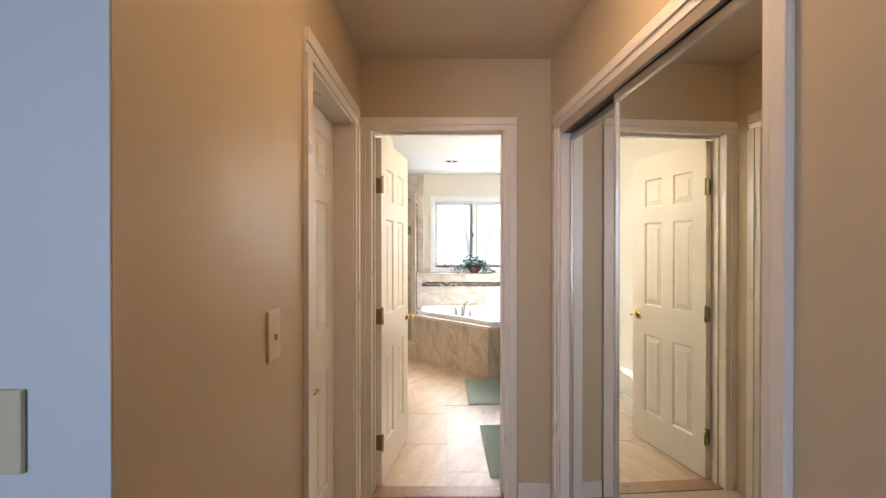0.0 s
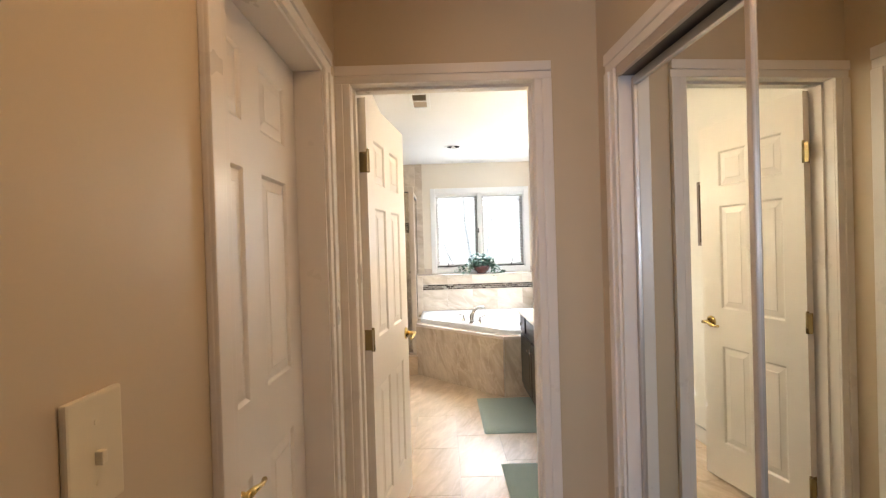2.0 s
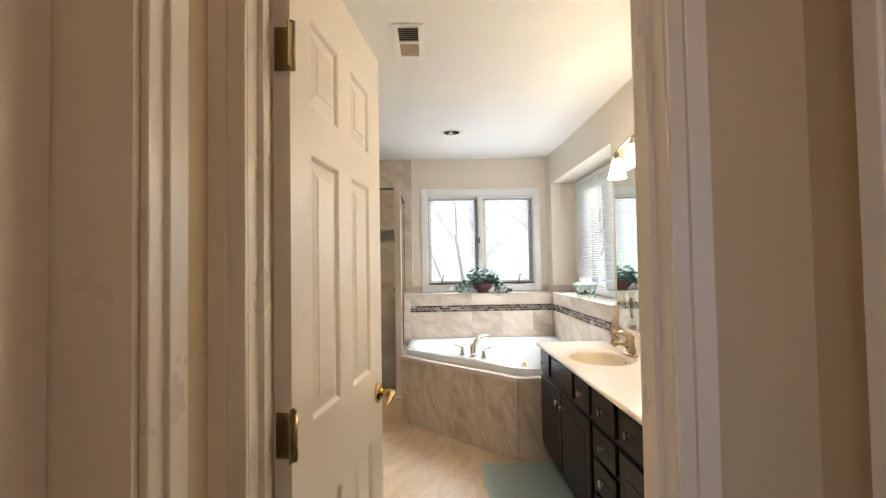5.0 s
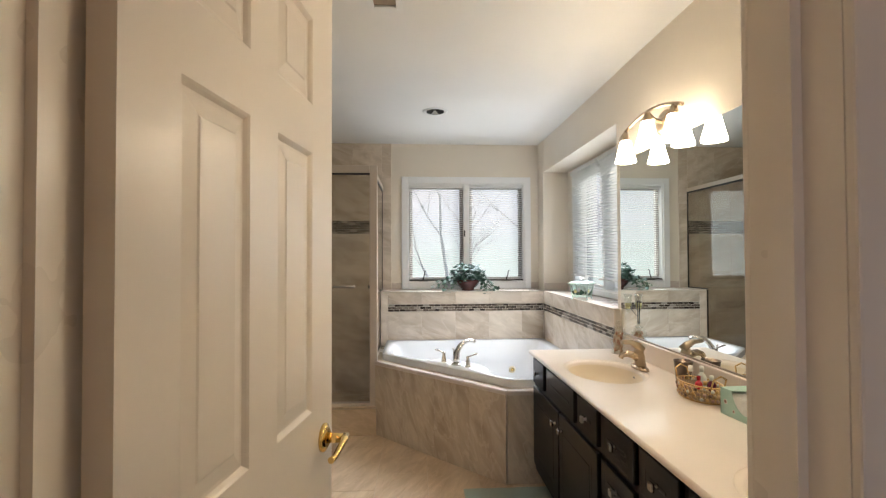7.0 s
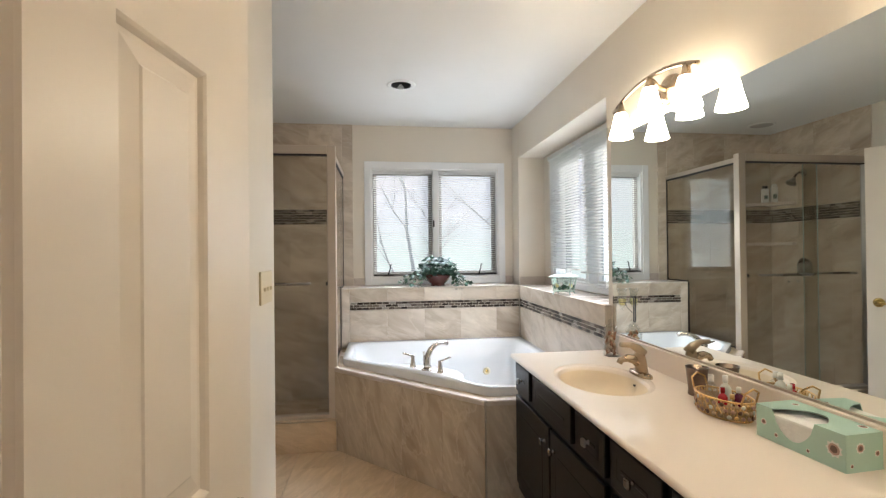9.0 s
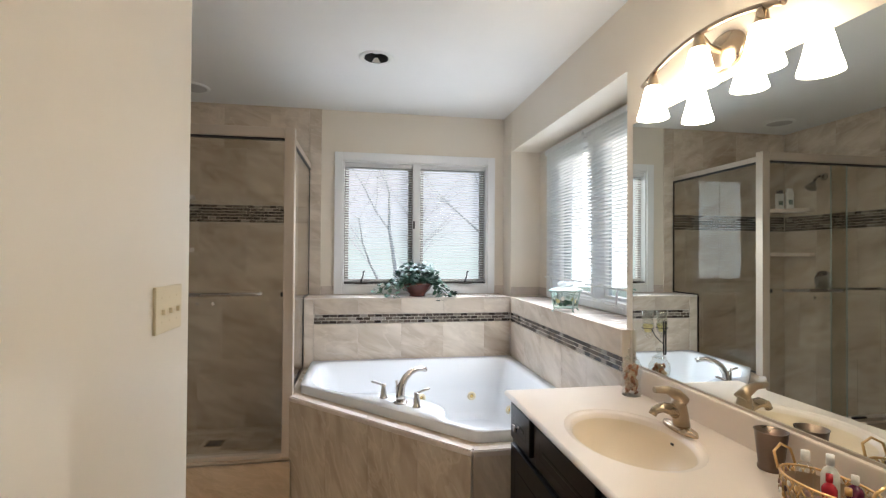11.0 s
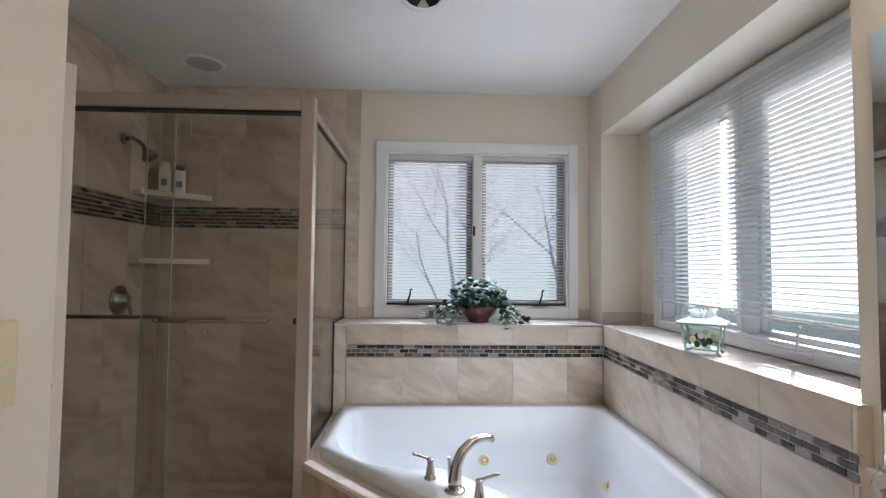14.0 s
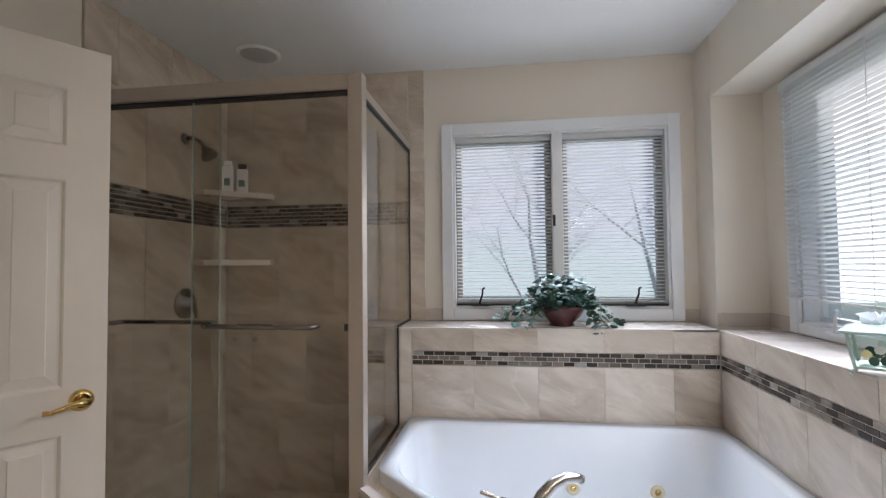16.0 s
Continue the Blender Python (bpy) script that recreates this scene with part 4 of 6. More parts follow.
facing(ledge, "upstand_tile", (0, NY, 0), (1, 0, 0), (0, 0, 1), -0.133, TRX0 - 0.002, LZ + 0.001, LZ + 0.066, 0.305, 0.066, M["bullnose"], d=0.008)

DECK = 0.545
A, Bp = Vector((-0.205, 5.690)), Vector((0.636, 4.835))


def ring_wall(bm, outer_pts, inner_pts, z0, z1):
    """A closed wall between two polygons with as many corners."""
    n = len(outer_pts)
    lv = [[bm.verts.new((p[0], p[1], z)) for p in ps] for ps, z in ((outer_pts, z0), (outer_pts, z1), (inner_pts, z1), (inner_pts, z0))]
    for a, b in zip(lv, lv[1:] + lv[:1]):
        for i in range(n):
            bm.faces.new((a[i], a[(i + 1) % n], b[(i + 1) % n], b[i]))
    return bm


deck = solid("tub_surround", ring_wall(bmesh.new(), [(A.x + 0.008, A.y + 0.002), (Bp.x + 0.004, Bp.y + 0.010), (1.282, Bp.y + 0.010), (1.282, 6.352), (A.x + 0.008, 6.352)], [(A.x + 0.06, A.y + 0.03), (Bp.x + 0.03, Bp.y + 0.06), (1.25, Bp.y + 0.06), (1.25, 6.32), (A.x + 0.06, 6.32)], 0.0, DECK - 0.008), M["grout"], "brown veined tile surround of the corner tub", "tub surround", kind="")
dv = (Bp - A).normalized()
length = (Bp - A).length
facing(deck, "apron_tile", (A.x, A.y, 0), (dv.x, dv.y, 0), (0, 0, 1), 0.004, length - 0.002, 0.0, DECK - 0.022, 0.305, 0.60, M["apron_tile"], d=0.010)
facing(deck, "apron_tile", (Bp.x, Bp.y + 0.010, 0), (1, 0, 0), (0, 0, 1), 0.002, 0.62, 0.0, DECK - 0.022, 0.305, 0.60, M["apron_tile"], d=0.010)
# pale bullnose edge and the tile strip between it and the tub
nrm = Vector((dv.y, -dv.x))
edge = bmesh.new()
for p, q, wd in ((A, Bp, 0.034), (Bp, Vector((1.27, Bp.y)), 0.034)):
    d2 = (q - p).normalized()
    n2 = Vector((d2.y, -d2.x))
    o = [p + n2 * 0.012, q + n2 * 0.012, q - n2 * wd, p - n2 * wd]
    prism(edge, [(v.x, v.y) for v in o], DECK - 0.024, DECK + 0.004)
bmesh.ops.bevel(edge, geom=edge.edges[:], offset=0.005, segments=2, affect="EDGES")
part("bullnose_edge", edge, M["bullnose"], deck, "pale rounded tile edging")
strip = ring_wall(bmesh.new(), [(A.x + 0.002, A.y + 0.02), (Bp.x + 0.02, Bp.y + 0.03), (1.27, Bp.y + 0.03), (1.27, 6.34), (A.x + 0.002, 6.34)], [(A.x + 0.09, A.y + 0.06), (Bp.x + 0.05, Bp.y + 0.10), (1.22, Bp.y + 0.10), (1.22, 6.30), (A.x + 0.09, 6.30)], DECK - 0.008, DECK + 0.001)
part("deck_tile", strip, M["apron_tile"], deck)


def inset_poly(pts, ds):
    """Moves each side of a counter-clockwise polygon inwards by its own distance."""
    n, lines = len(pts), []
    for i in range(n):
        p, q = Vector(pts[i]), Vector(pts[(i + 1) % n])
        d = (q - p).normalized()
        lines.append((p + Vector((-d.y, d.x)) * ds[i], d))
    out = []
    for i in range(n):
        (p, d), (q, e) = lines[i - 1], lines[i]
        t = ((q.x - p.x) * e.y - (q.y - p.y) * e.x) / (d.x * e.y - d.y * e.x)
        out.append(p + d * t)
    return out


def rounded(pts, r, seg=6):
    """Rounds the corners of a polygon."""
    out, n = [], len(pts)
    for i in range(n):
        p, c, q = Vector(pts[i - 1]), Vector(pts[i]), Vector(pts[(i + 1) % n])
        rr = min(r, (p - c).length * 0.45, (q - c).length * 0.45)
        a, b = c + (p - c).normalized() * rr, c + (q - c).normalized() * rr
        for k in range(seg + 1):
            t = k / seg
            out.append(a * (1 - t) ** 2 + c * 2 * t * (1 - t) + b * t ** 2)
    return out


tub = thing("bathtub", "white acrylic corner whirlpool tub with jets", "bathtub", (0.6, 5.6, DECK))
outline = [A, Bp, Vector((1.27, Bp.y)), Vector((1.27, 6.34)), Vector((A.x, 6.34))]
outer = inset_poly(outline, (0.074, 0.070, 0.004, 0.004, 0.046))
inner = inset_poly(outline, (0.118, 0.105, 0.075, 0.080, 0.105))
inward = Vector((-dv.y, dv.x))
# the filler stands on a platform that swells into the basin
platform = [A + dv * u + inward * w for u, w in ((0.33, 0.118), (0.47, 0.285), (0.86, 0.285), (0.98, 0.118))]


def with_platform(poly, pts):
    """Adds four corners to a polygon's first side."""
    return poly[:1] + pts + poly[1:]


outer = with_platform(outer, [outer[0].lerp(outer[1], f) for f in (0.25, 0.42, 0.62, 0.82)])
inner = with_platform(inner, platform)
RIM = DECK + 0.049
loops = []
for poly, r, z, shrink in ((outer, 0.03, DECK, 0.0), (outer, 0.03, RIM - 0.006, 0.0), (outer, 0.03, RIM, 0.0), (inner, 0.12, RIM, -0.014), (inner, 0.12, RIM - 0.010, 0.0), (inner, 0.12, RIM - 0.19, 0.018), (inner, 0.12, RIM - 0.36, 0.040), (inner, 0.13, RIM - 0.395, 0.058), (inner, 0.14, RIM - 0.405, 0.085)):
    p = rounded(inset_poly(poly, [shrink] * 9) if shrink else poly, r)
    loops.append([(v.x - 0.6, v.y - 5.6, z - DECK) for v in p])
bm = bmesh.new()
vs = [[bm.verts.new(c) for c in lp] for lp in loops]
for a, b in zip(vs, vs[1:]):
    for i in range(len(a)):
        f = bm.faces.new((a[i], a[(i + 1) % len(a)], b[(i + 1) % len(a)], b[i]))
        f.smooth = True
bm.faces.new(vs[-1])
shell = part("shell", bm, M["acrylic"], tub)
for jx, jy, jz in ((0.596, 6.232, 0.337), (0.954, 6.232, 0.337), (1.167, 6.01, 0.30)):
    jm = lathe(bmesh.new(), [(0.0, 0.004), (0.016, 0.004), (0.018, 0.008), (0.026, 0.008), (0.031, 0.0), (0.0, -0.012)], 18)
    turn = pose(0, 0, 0, 90, 0, 0) if jy > 6 else pose(0, 0, 0, 90, 0, -90)
    bmesh.ops.transform(jm, matrix=Matrix.Translation((jx - 0.6, jy - 5.6, jz - DECK)) @ turn, verts=jm.verts)
    jet = part("jet", jm, M["plate"], tub, "round ivory whirlpool jet")
    nz = lathe(bmesh.new(), [(0.0, 0.014), (0.006, 0.013), (0.012, 0.006), (0.013, 0.002), (0.0, 0.0)], 14)
    bmesh.ops.transform(nz, matrix=Matrix.Translation((jx - 0.6, jy - 5.6, jz - DECK)) @ turn, verts=nz.verts)
    part("nozzle", nz, M["brass"], jet, "brass jet nozzle")


def deck_handle(x, y, rz):
    """A lever valve of the tub filler."""
    root = thing("tub_valve", "brushed nickel lever valve on the tub deck", "tub faucet", (x, y, RIM), rz, group="tub filler")
    root.scale = (0.9, 0.9, 0.9)
    part("body", lathe(bmesh.new(), [(0.0, 0.0), (0.024, 0.0), (0.024, 0.004), (0.019, 0.010), (0.016, 0.04), (0.012, 0.062), (0.014, 0.070), (0.012, 0.078), (0.0, 0.080)], 18), M["nickel"], root)
    part("lever", tube(bmesh.new(), [(0.0, 0, 0.074), (-0.02, 0, 0.082), (-0.055, 0, 0.096), (-0.072, 0, 0.100)], [0.007, 0.006, 0.0075, 0.005], 8), M["nickel"], root)


deck_handle(0.300, 5.428, 10)
deck_handle(0.453, 5.258, 175)
spout = thing("tub_spout", "tall arched brushed nickel tub spout", "tub faucet", (0.381, 5.337, RIM), 28, group="tub filler")
part("escutcheon", lathe(bmesh.new(), [(0.0, 0.0), (0.036, 0.0), (0.035, 0.006), (0.026, 0.012), (0.0, 0.012)], 20), M["nickel"], spout)
part("neck", tube(bmesh.new(), [(0, 0, 0.008), (0, 0, 0.045), (0.006, 0, 0.085), (0.028, 0, 0.122), (0.062, 0, 0.146), (0.100, 0, 0.156), (0.135, 0, 0.152), (0.155, 0, 0.142)], [0.024, 0.021, 0.019, 0.017, 0.0155, 0.0145, 0.014, 0.013], 14), M["nickel"], spout)
part("diverter", tube(bmesh.new(), [(-0.021, 0, 0.03), (-0.023, 0, 0.10), (-0.023, 0, 0.115)], [0.006, 0.005, 0.008], 8), M["nickel"], spout)

# ------------------------------------------------------------ shower
SY = 5.72
base = solid("shower_pan", B((WX, 5.66, 0, -0.198, 5.77, 0.200), (WX, 5.77, 0, -0.215, NY, 0.045), (-0.225, 5.77, 0.045, -0.200, 6.352, DECK - 0.02)), M["grout"], "tiled shower floor and curb", "shower floor", kind="")
facing(base, "curb_tile", (0, 5.66, 0), (1, 0, 0), (0, 0, 1), WX, -0.198, 0.0, 0.208, 0.60, 0.3, M["floor_tile"], d=0.008)
facing(base, "curb_tile", (0, 5.652, 0.200), (1, 0, 0), (0, 1, 0), WX, -0.198, 0.0, 0.118, 0.60, 0.2, M["floor_tile"], d=0.008)
facing(base, "shower_floor_tile", (0, 0, 0.045), (1, 0, 0), (0, 1, 0), WX, -0.226, 5.775, NY, 0.155, 0.155, M["wall_tile"], d=0.006)
SN = ((0, NY, 0), (1, 0, 0), (0, 0, 1))
SW = ((WX, 0, 0), (0, 1, 0), (0, 0, 1))
tiled_n = solid("wall_tiles_north", B((WX, NY - 0.004, 0.02, -0.135, NY, CEIL)), M["grout"], "beige stone-look tile on the shower's window wall", "tiled wall")
tiled_w = solid("wall_tiles_west", B((WX, 5.68, 0.02, WX + 0.004, NY - 0.004, CEIL)), M["grout"], "beige stone-look tile on the shower's end wall", "tiled wall")
SN = ((0, NY - 0.004, 0), (1, 0, 0), (0, 0, 1))
SW = ((WX + 0.004, 0, 0), (0, 1, 0), (0, 0, 1))
SB0, SB1 = 1.566, 1.696
for parent, fr, u0, u1 in ((tiled_n, SN, WX + 0.014, -0.226), (tiled_w, SW, 5.68, NY - 0.016)):
    facing(parent, "tile", *fr, u0, u1, 0.045, SB0 - 0.002, 0.33, 0.507, M["wall_tile"], off=0.5)
    facing(parent, "mosaic_brick", *fr, u0, u1, SB0, SB1, 0.052, 0.0217, M["mosaic"], off=0.45, gap=0.003, d=0.009)
    facing(parent, "tile", *fr, u0, u1, SB1 + 0.002, CEIL - 0.001, 0.33, 0.42, M["wall_tile"], off=0.5)
facing(tiled_n, "tile", *SN, -0.224, -0.135, LZ, CEIL - 0.001, 0.1, 0.42, M["wall_tile"])

enc = thing("shower_enclosure", "framed glass shower enclosure with two sliding doors", "shower enclosure", (0, 0, 0))
XL, XR = WX + 0.014, -0.194
part("corner_post", B((-0.250, SY - 0.028, 0.208, XR, SY + 0.028, 2.045), bevel=0.004), M["frame_beige"], enc)
part("header", B((XL, SY - 0.030, 1.985, -0.250, SY + 0.034, 2.043), bevel=0.005), M["frame_beige"], enc)
# black strip stands in for the shadow line under the header
part("header_shadow_gap", B((XL + 0.01, SY - 0.020, 1.978, -0.250, SY + 0.026, 1.985)), M["black"], enc)
part("jamb", B((XL, SY - 0.026, 0.208, XL + 0.026, SY + 0.030, 1.985), bevel=0.004), M["chrome"], enc)
part("threshold_track", B((XL + 0.026, SY - 0.030, 0.208, -0.250, SY + 0.034, 0.232), bevel=0.004), M["frame_beige"], enc)
pa = part("sliding_door", B((XL + 0.028, SY + 0.016, 0.236, -0.781, SY + 0.022, 1.974)), M["shower_glass"], enc, "sliding glass door, tinted for warm bounce light")
pb = part("sliding_door", B((-0.880, SY - 0.010, 0.236, -0.252, SY - 0.004, 1.974)), M["shower_glass"], enc, "sliding glass door, tinted for warm bounce light")
for dr, x0, x1, y, sgn in ((pa, -1.250, -0.828, SY + 0.019, 1), (pb, -0.804, -0.372, SY - 0.007, -1)):
    s = 0.05 * sgn
    part("towel_bar", tube(bmesh.new(), [(x0, y, 1.115), (x0, y + s * 0.8, 1.115), (x0 + 0.012, y + s, 1.115), (x1 - 0.012, y + s, 1.115), (x1, y + s * 0.8, 1.115), (x1, y, 1.115)], 0.0095, 10), M["dark_nickel"], dr, "brushed nickel towel bar")
part("door_edge", B((-0.783, SY + 0.0155, 0.236, -0.7805, SY + 0.0225, 1.974)), M["glass_edge"], pa, "polished greenish glass edge")
part("door_edge", B((-0.8815, SY - 0.0105, 0.236, -0.879, SY - 0.0035, 1.974)), M["glass_edge"], pb, "polished greenish glass edge")
for x in (-0.70, -0.62):
    part("bar_bolt", tube(bmesh.new(), [(x, SY - 0.012, 1.062), (x, SY - 0.006, 1.062)], 0.007, 12), M["dark_nickel"], pb)
for z in (0.215,):
    part("door_guide", B((-1.01, SY - 0.034, z + 0.016, -0.90, SY - 0.018, z + 0.026)), M["black"], enc)
for x in (XL + 0.012, -0.256):
    part("bumper", B((x - 0.006, SY - 0.036, 1.10, x + 0.006, SY - 0.026, 1.125), bevel=0.002), M["black"], enc)
# fixed side pane over the tub deck and the ledge
sp = bmesh.new()
prof = [(SY + 0.03, DECK + 0.012), (6.335, DECK + 0.012), (6.335, LZ + 0.012), (NY - 0.016, LZ + 0.012), (NY - 0.016, 1.985), (SY + 0.03, 1.985)]
fr = [sp.verts.new((-0.2255, y, z)) for y, z in prof]
bk = [sp.verts.new((-0.2195, y, z)) for y, z in prof]
sp.faces.new(fr)
sp.faces.new(bk[::-1])
for i in range(6):
    sp.faces.new((fr[i], fr[(i + 1) % 6], bk[(i + 1) % 6], bk[i]))
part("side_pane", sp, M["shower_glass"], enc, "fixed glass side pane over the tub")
for q in ((-0.233, SY + 0.028, 1.985, -0.211, NY - 0.014, 2.020), (-0.227, SY + 0.028, DECK + 0.004, -0.217, 6.340, DECK + 0.013), (-0.227, 6.334, DECK + 0.013, -0.217, 6.342, LZ), (-0.227, 6.342, LZ + 0.002, -0.217, NY - 0.014, LZ + 0.012), (-0.227, NY - 0.022, LZ + 0.012, -0.217, NY - 0.014, 1.985)):
    part("side_channel", B(q), M["frame_beige"] if q[2] > 1.9 else M["dark_metal"], enc)
part("side_seal", B((-0.231, SY + 0.03, 1.972, -0.213, NY - 0.03, 1.985)), M["black"], enc)


def corner_shelf(z):
    root = solid("corner_shelf", prism(bmesh.new(), [(0, 0), (0, -0.29), (0.05, -0.29), (0.30, -0.05), (0.30, 0)], 0, 0.030), M["bullnose"], "pale stone corner shelf in the shower", "shelf", kind="", group="shower shelves")
    root.matrix_basis = pose(WX + 0.014, NY - 0.014, z)


corner_shelf(1.726)
corner_shelf(1.345)


def shampoo(x, y, z, w, h, body, cap, label):
    root = thing("shampoo_bottle", label, "bottle", (x, y, z), 25, group="shower bottles")
    bt = box(bmesh.new(), -w / 2, -0.018, 0, w / 2, 0.018, h, 0.008)
    part("body", bt, body, root)
    part("cap", box(bmesh.new(), -w * 0.36, -0.015, h, w * 0.36, 0.015, h + 0.028, 0.005), cap, root)
    part("label", B((-w * 0.30, -0.0190, h * 0.25, w * 0.22, -0.0180, h * 0.52)), M["green_print"], root)


shampoo(-1.235, 6.50, 1.756, 0.058, 0.150, M["white_plastic"], M["white_plastic"], "white shampoo bottle on the upper corner shelf")
shampoo(-1.165, 6.53, 1.756, 0.060, 0.135, M["white_plastic"], M["black"], "white bottle with a black cap on the shelf")

head = thing("showerhead", "brushed nickel shower head on a bent arm", "shower head", (WX + 0.014, 6.27, 2.005))
part("flange", tube(bmesh.new(), [(0, 0, 0), (0.010, 0, 0), (0.014, 0, 0)], [0.030, 0.028, 0.014], 16), M["dark_nickel"], head)
part("arm", tube(bmesh.new(), [(0.01, 0, 0), (0.05, -0.005, 0.004), (0.09, -0.01, -0.018), (0.125, -0.015, -0.055)], 0.0105, 10), M["dark_nickel"], head)
sh = lathe(bmesh.new(), [(0.0, 0.03), (0.014, 0.028), (0.018, 0.01), (0.040, -0.022), (0.042, -0.034), (0.034, -0.037), (0.0, -0.037)], 20)
bmesh.ops.transform(sh, matrix=Matrix.Translation((0.135, -0.016, -0.075)) @ pose(0, 0, 0, 0, -35, 0), verts=sh.verts)
part("spray_head", sh, M["dark_nickel"], head)
valve = thing("shower_valve", "round nickel shower valve with lever", "shower valve", (WX + 0.014, 6.28, 1.150))
vm = lathe(bmesh.new(), [(0.0, 0.0), (0.078, 0.0), (0.078, 0.006), (0.066, 0.012), (0.036, 0.016), (0.030, 0.05), (0.0, 0.052)], 28)
bmesh.ops.transform(vm, matrix=pose(0, 0, 0, 0, 90, 0), verts=vm.verts)
part("plate", vm, M["dark_nickel"], valve)
part("lever", tube(bmesh.new(), [(0.044, 0, 0), (0.050, 0.01, -0.03), (0.060, 0.012, -0.075)], [0.012, 0.011, 0.009], 8), M["dark_nickel"], valve)
drain = thing("shower_drain", "square dark metal shower drain", "drain", (-0.79, 6.36, 0.051))
part("frame", B((-0.055, -0.055, 0, 0.055, 0.055, 0.004), bevel=0.001), M["nickel"], drain)
for i in range(6):
    part("slot", B((-0.045, -0.042 + i * 0.0155, 0.004, 0.045, -0.034 + i * 0.0155, 0.0045)), M["black"], drain)

# ------------------------------------------------------------ vanity
CF, CT = 0.800, 0.790              # cabinet face, counter top
V0, V1 = 2.62, 4.815               # near and far ends
CENTRE = 3.66
SINKS = (4.300, 3.020)


def shaker(root, name, y0, y1, z0, z1):
    """A raised-panel front on the cabinet's face, which looks towards -x."""
    fr = part(name, B((-0.018, y0, z0, 0.0, y1, z1), bevel=0.004), M["cabinet"], root)
    e = min(0.055, (z1 - z0) * 0.28, (y1 - y0) * 0.28)
    pm = bmesh.new()
    lps = []
    for inset, x in ((e, -0.0185), (e + 0.006, -0.0125), (e + 0.012, -0.0125), (e + 0.026, -0.0195)):
        lps.append([pm.verts.new((x, y, z)) for y, z in ((y0 + inset, z0 + inset), (y1 - inset, z0 + inset), (y1 - inset, z1 - inset), (y0 + inset, z1 - inset))])
    for a, b in zip(lps, lps[1:]):
        for i in range(4):
            pm.faces.new((a[i], a[(i + 1) % 4], b[(i + 1) % 4], b[i]))
    pm.faces.new(lps[-1])
    part("raised_panel", pm, M["cabinet"], fr)
    return fr


def knob(front, y, z):
    bm = lathe(bmesh.new(), [(0.0, 0.0), (0.009, 0.0), (0.006, 0.004), (0.005, 0.014)], 12)
    box(bm, -0.013, -0.013, 0.014, 0.013, 0.013, 0.025, 0.005)
    bmesh.ops.transform(bm, matrix=Matrix.Translation((-0.018, y, z)) @ pose(0, 0, 0, 0, -90, 0), verts=bm.verts)
    part("knob", bm, M["dark_nickel"], front, "brushed nickel knob")


vanity = thing("vanity_cabinet", "espresso wood vanity cabinet with raised-panel doors", "vanity", (CF, 0, 0))
part("carcass", B((0.0, V0, 0.10, 0.49, V1, 0.640), (0.0, V0, 0.640, 0.018, V1, 0.765), (0.018, V1 - 0.018, 0.640, 0.49, V1, 0.765)), M["cabinet"], vanity)
part("toe_kick", B((0.06, V0, 0.0, 0.49, V1, 0.10)), M["cabinet"], vanity)


def both(y0, y1):
    """The same span at the far and the near half of the vanity."""
    return ((y0, y1), (2 * CENTRE - y1, 2 * CENTRE - y0))


for y0, y1 in both(4.575, 4.790):
    f = shaker(vanity, "drawer_front", max(y0, V0 + 0.01), y1, 0.615, 0.752)
    knob(f, (max(y0, V0) + y1) / 2, 0.684)
for y0, y1 in both(4.090, 4.515):
    shaker(vanity, "drawer_front", y0, y1, 0.615, 0.752)
for y0, y1 in both(3.830, 4.045):
    knob(shaker(vanity, "drawer_front", y0, y1, 0.615, 0.752), (y0 + y1) / 2, 0.684)
for i, (y0, y1) in enumerate(both(4.318, 4.790)):
    knob(shaker(vanity, "cabinet_door", max(y0, V0 + 0.01), y1, 0.150, 0.590), y0 + 0.045 if i == 0 else y1 - 0.045, 0.520)
for i, (y0, y1) in enumerate(both(3.830, 4.300)):
    knob(shaker(vanity, "cabinet_door", y0, y1, 0.150, 0.590), y1 - 0.045 if i == 0 else y0 + 0.045, 0.520)
for z0, z1 in ((0.615, 0.752), (0.470, 0.590), (0.315, 0.448), (0.150, 0.293)):
    knob(shaker(vanity, "drawer_front", 3.530, 3.790, z0, z1), CENTRE, (z0 + z1) / 2)


def oval(cx, cy, a, b, n=40):
    return [(cx + a * cos(2 * pi * i / n), cy + b * sin(2 * pi * i / n)) for i in range(n)]


top = thing("countertop", "glossy cream cultured-marble countertop with moulded sinks", "countertop", (0, 0, CT))
bm = bmesh.new()
CX0, CX1, SXC = 0.772, BX1 - 0.001, 1.005
N = 40
cuts = [V0 - 0.01, CENTRE, V1]


def slab_with_hole(bm, y0, y1, cy, holes):
    """A slab's top face round an oval, joined ring to rim."""
    rim = oval(SXC, cy, 0.184, 0.248, N)
    outer_pts = []
    for i in range(N):
        t = 2 * pi * i / N
        dx, dy = cos(t), sin(t)
        k = min((CX1 - SXC) / dx if dx > 1e-6 else (CX0 - SXC) / dx if dx < -1e-6 else 9, (y1 - cy) / dy if dy > 1e-6 else (y0 - cy) / dy if dy < -1e-6 else 9)
        outer_pts.append((SXC + k * dx, cy + k * dy))
    for cxn, cyn in ((CX0, y0), (CX0, y1), (CX1, y0), (CX1, y1)):
        j = min(range(N), key=lambda i: hypot(outer_pts[i][0] - cxn, outer_pts[i][1] - cyn))
        outer_pts[j] = (cxn, cyn)
    o = [bm.verts.new((x, y, 0)) for x, y in outer_pts]
    r = [bm.verts.new((x, y, 0)) for x, y in rim]
    for i in range(N):
        bm.faces.new((o[i], o[(i + 1) % N], r[(i + 1) % N], r[i]))
    return r


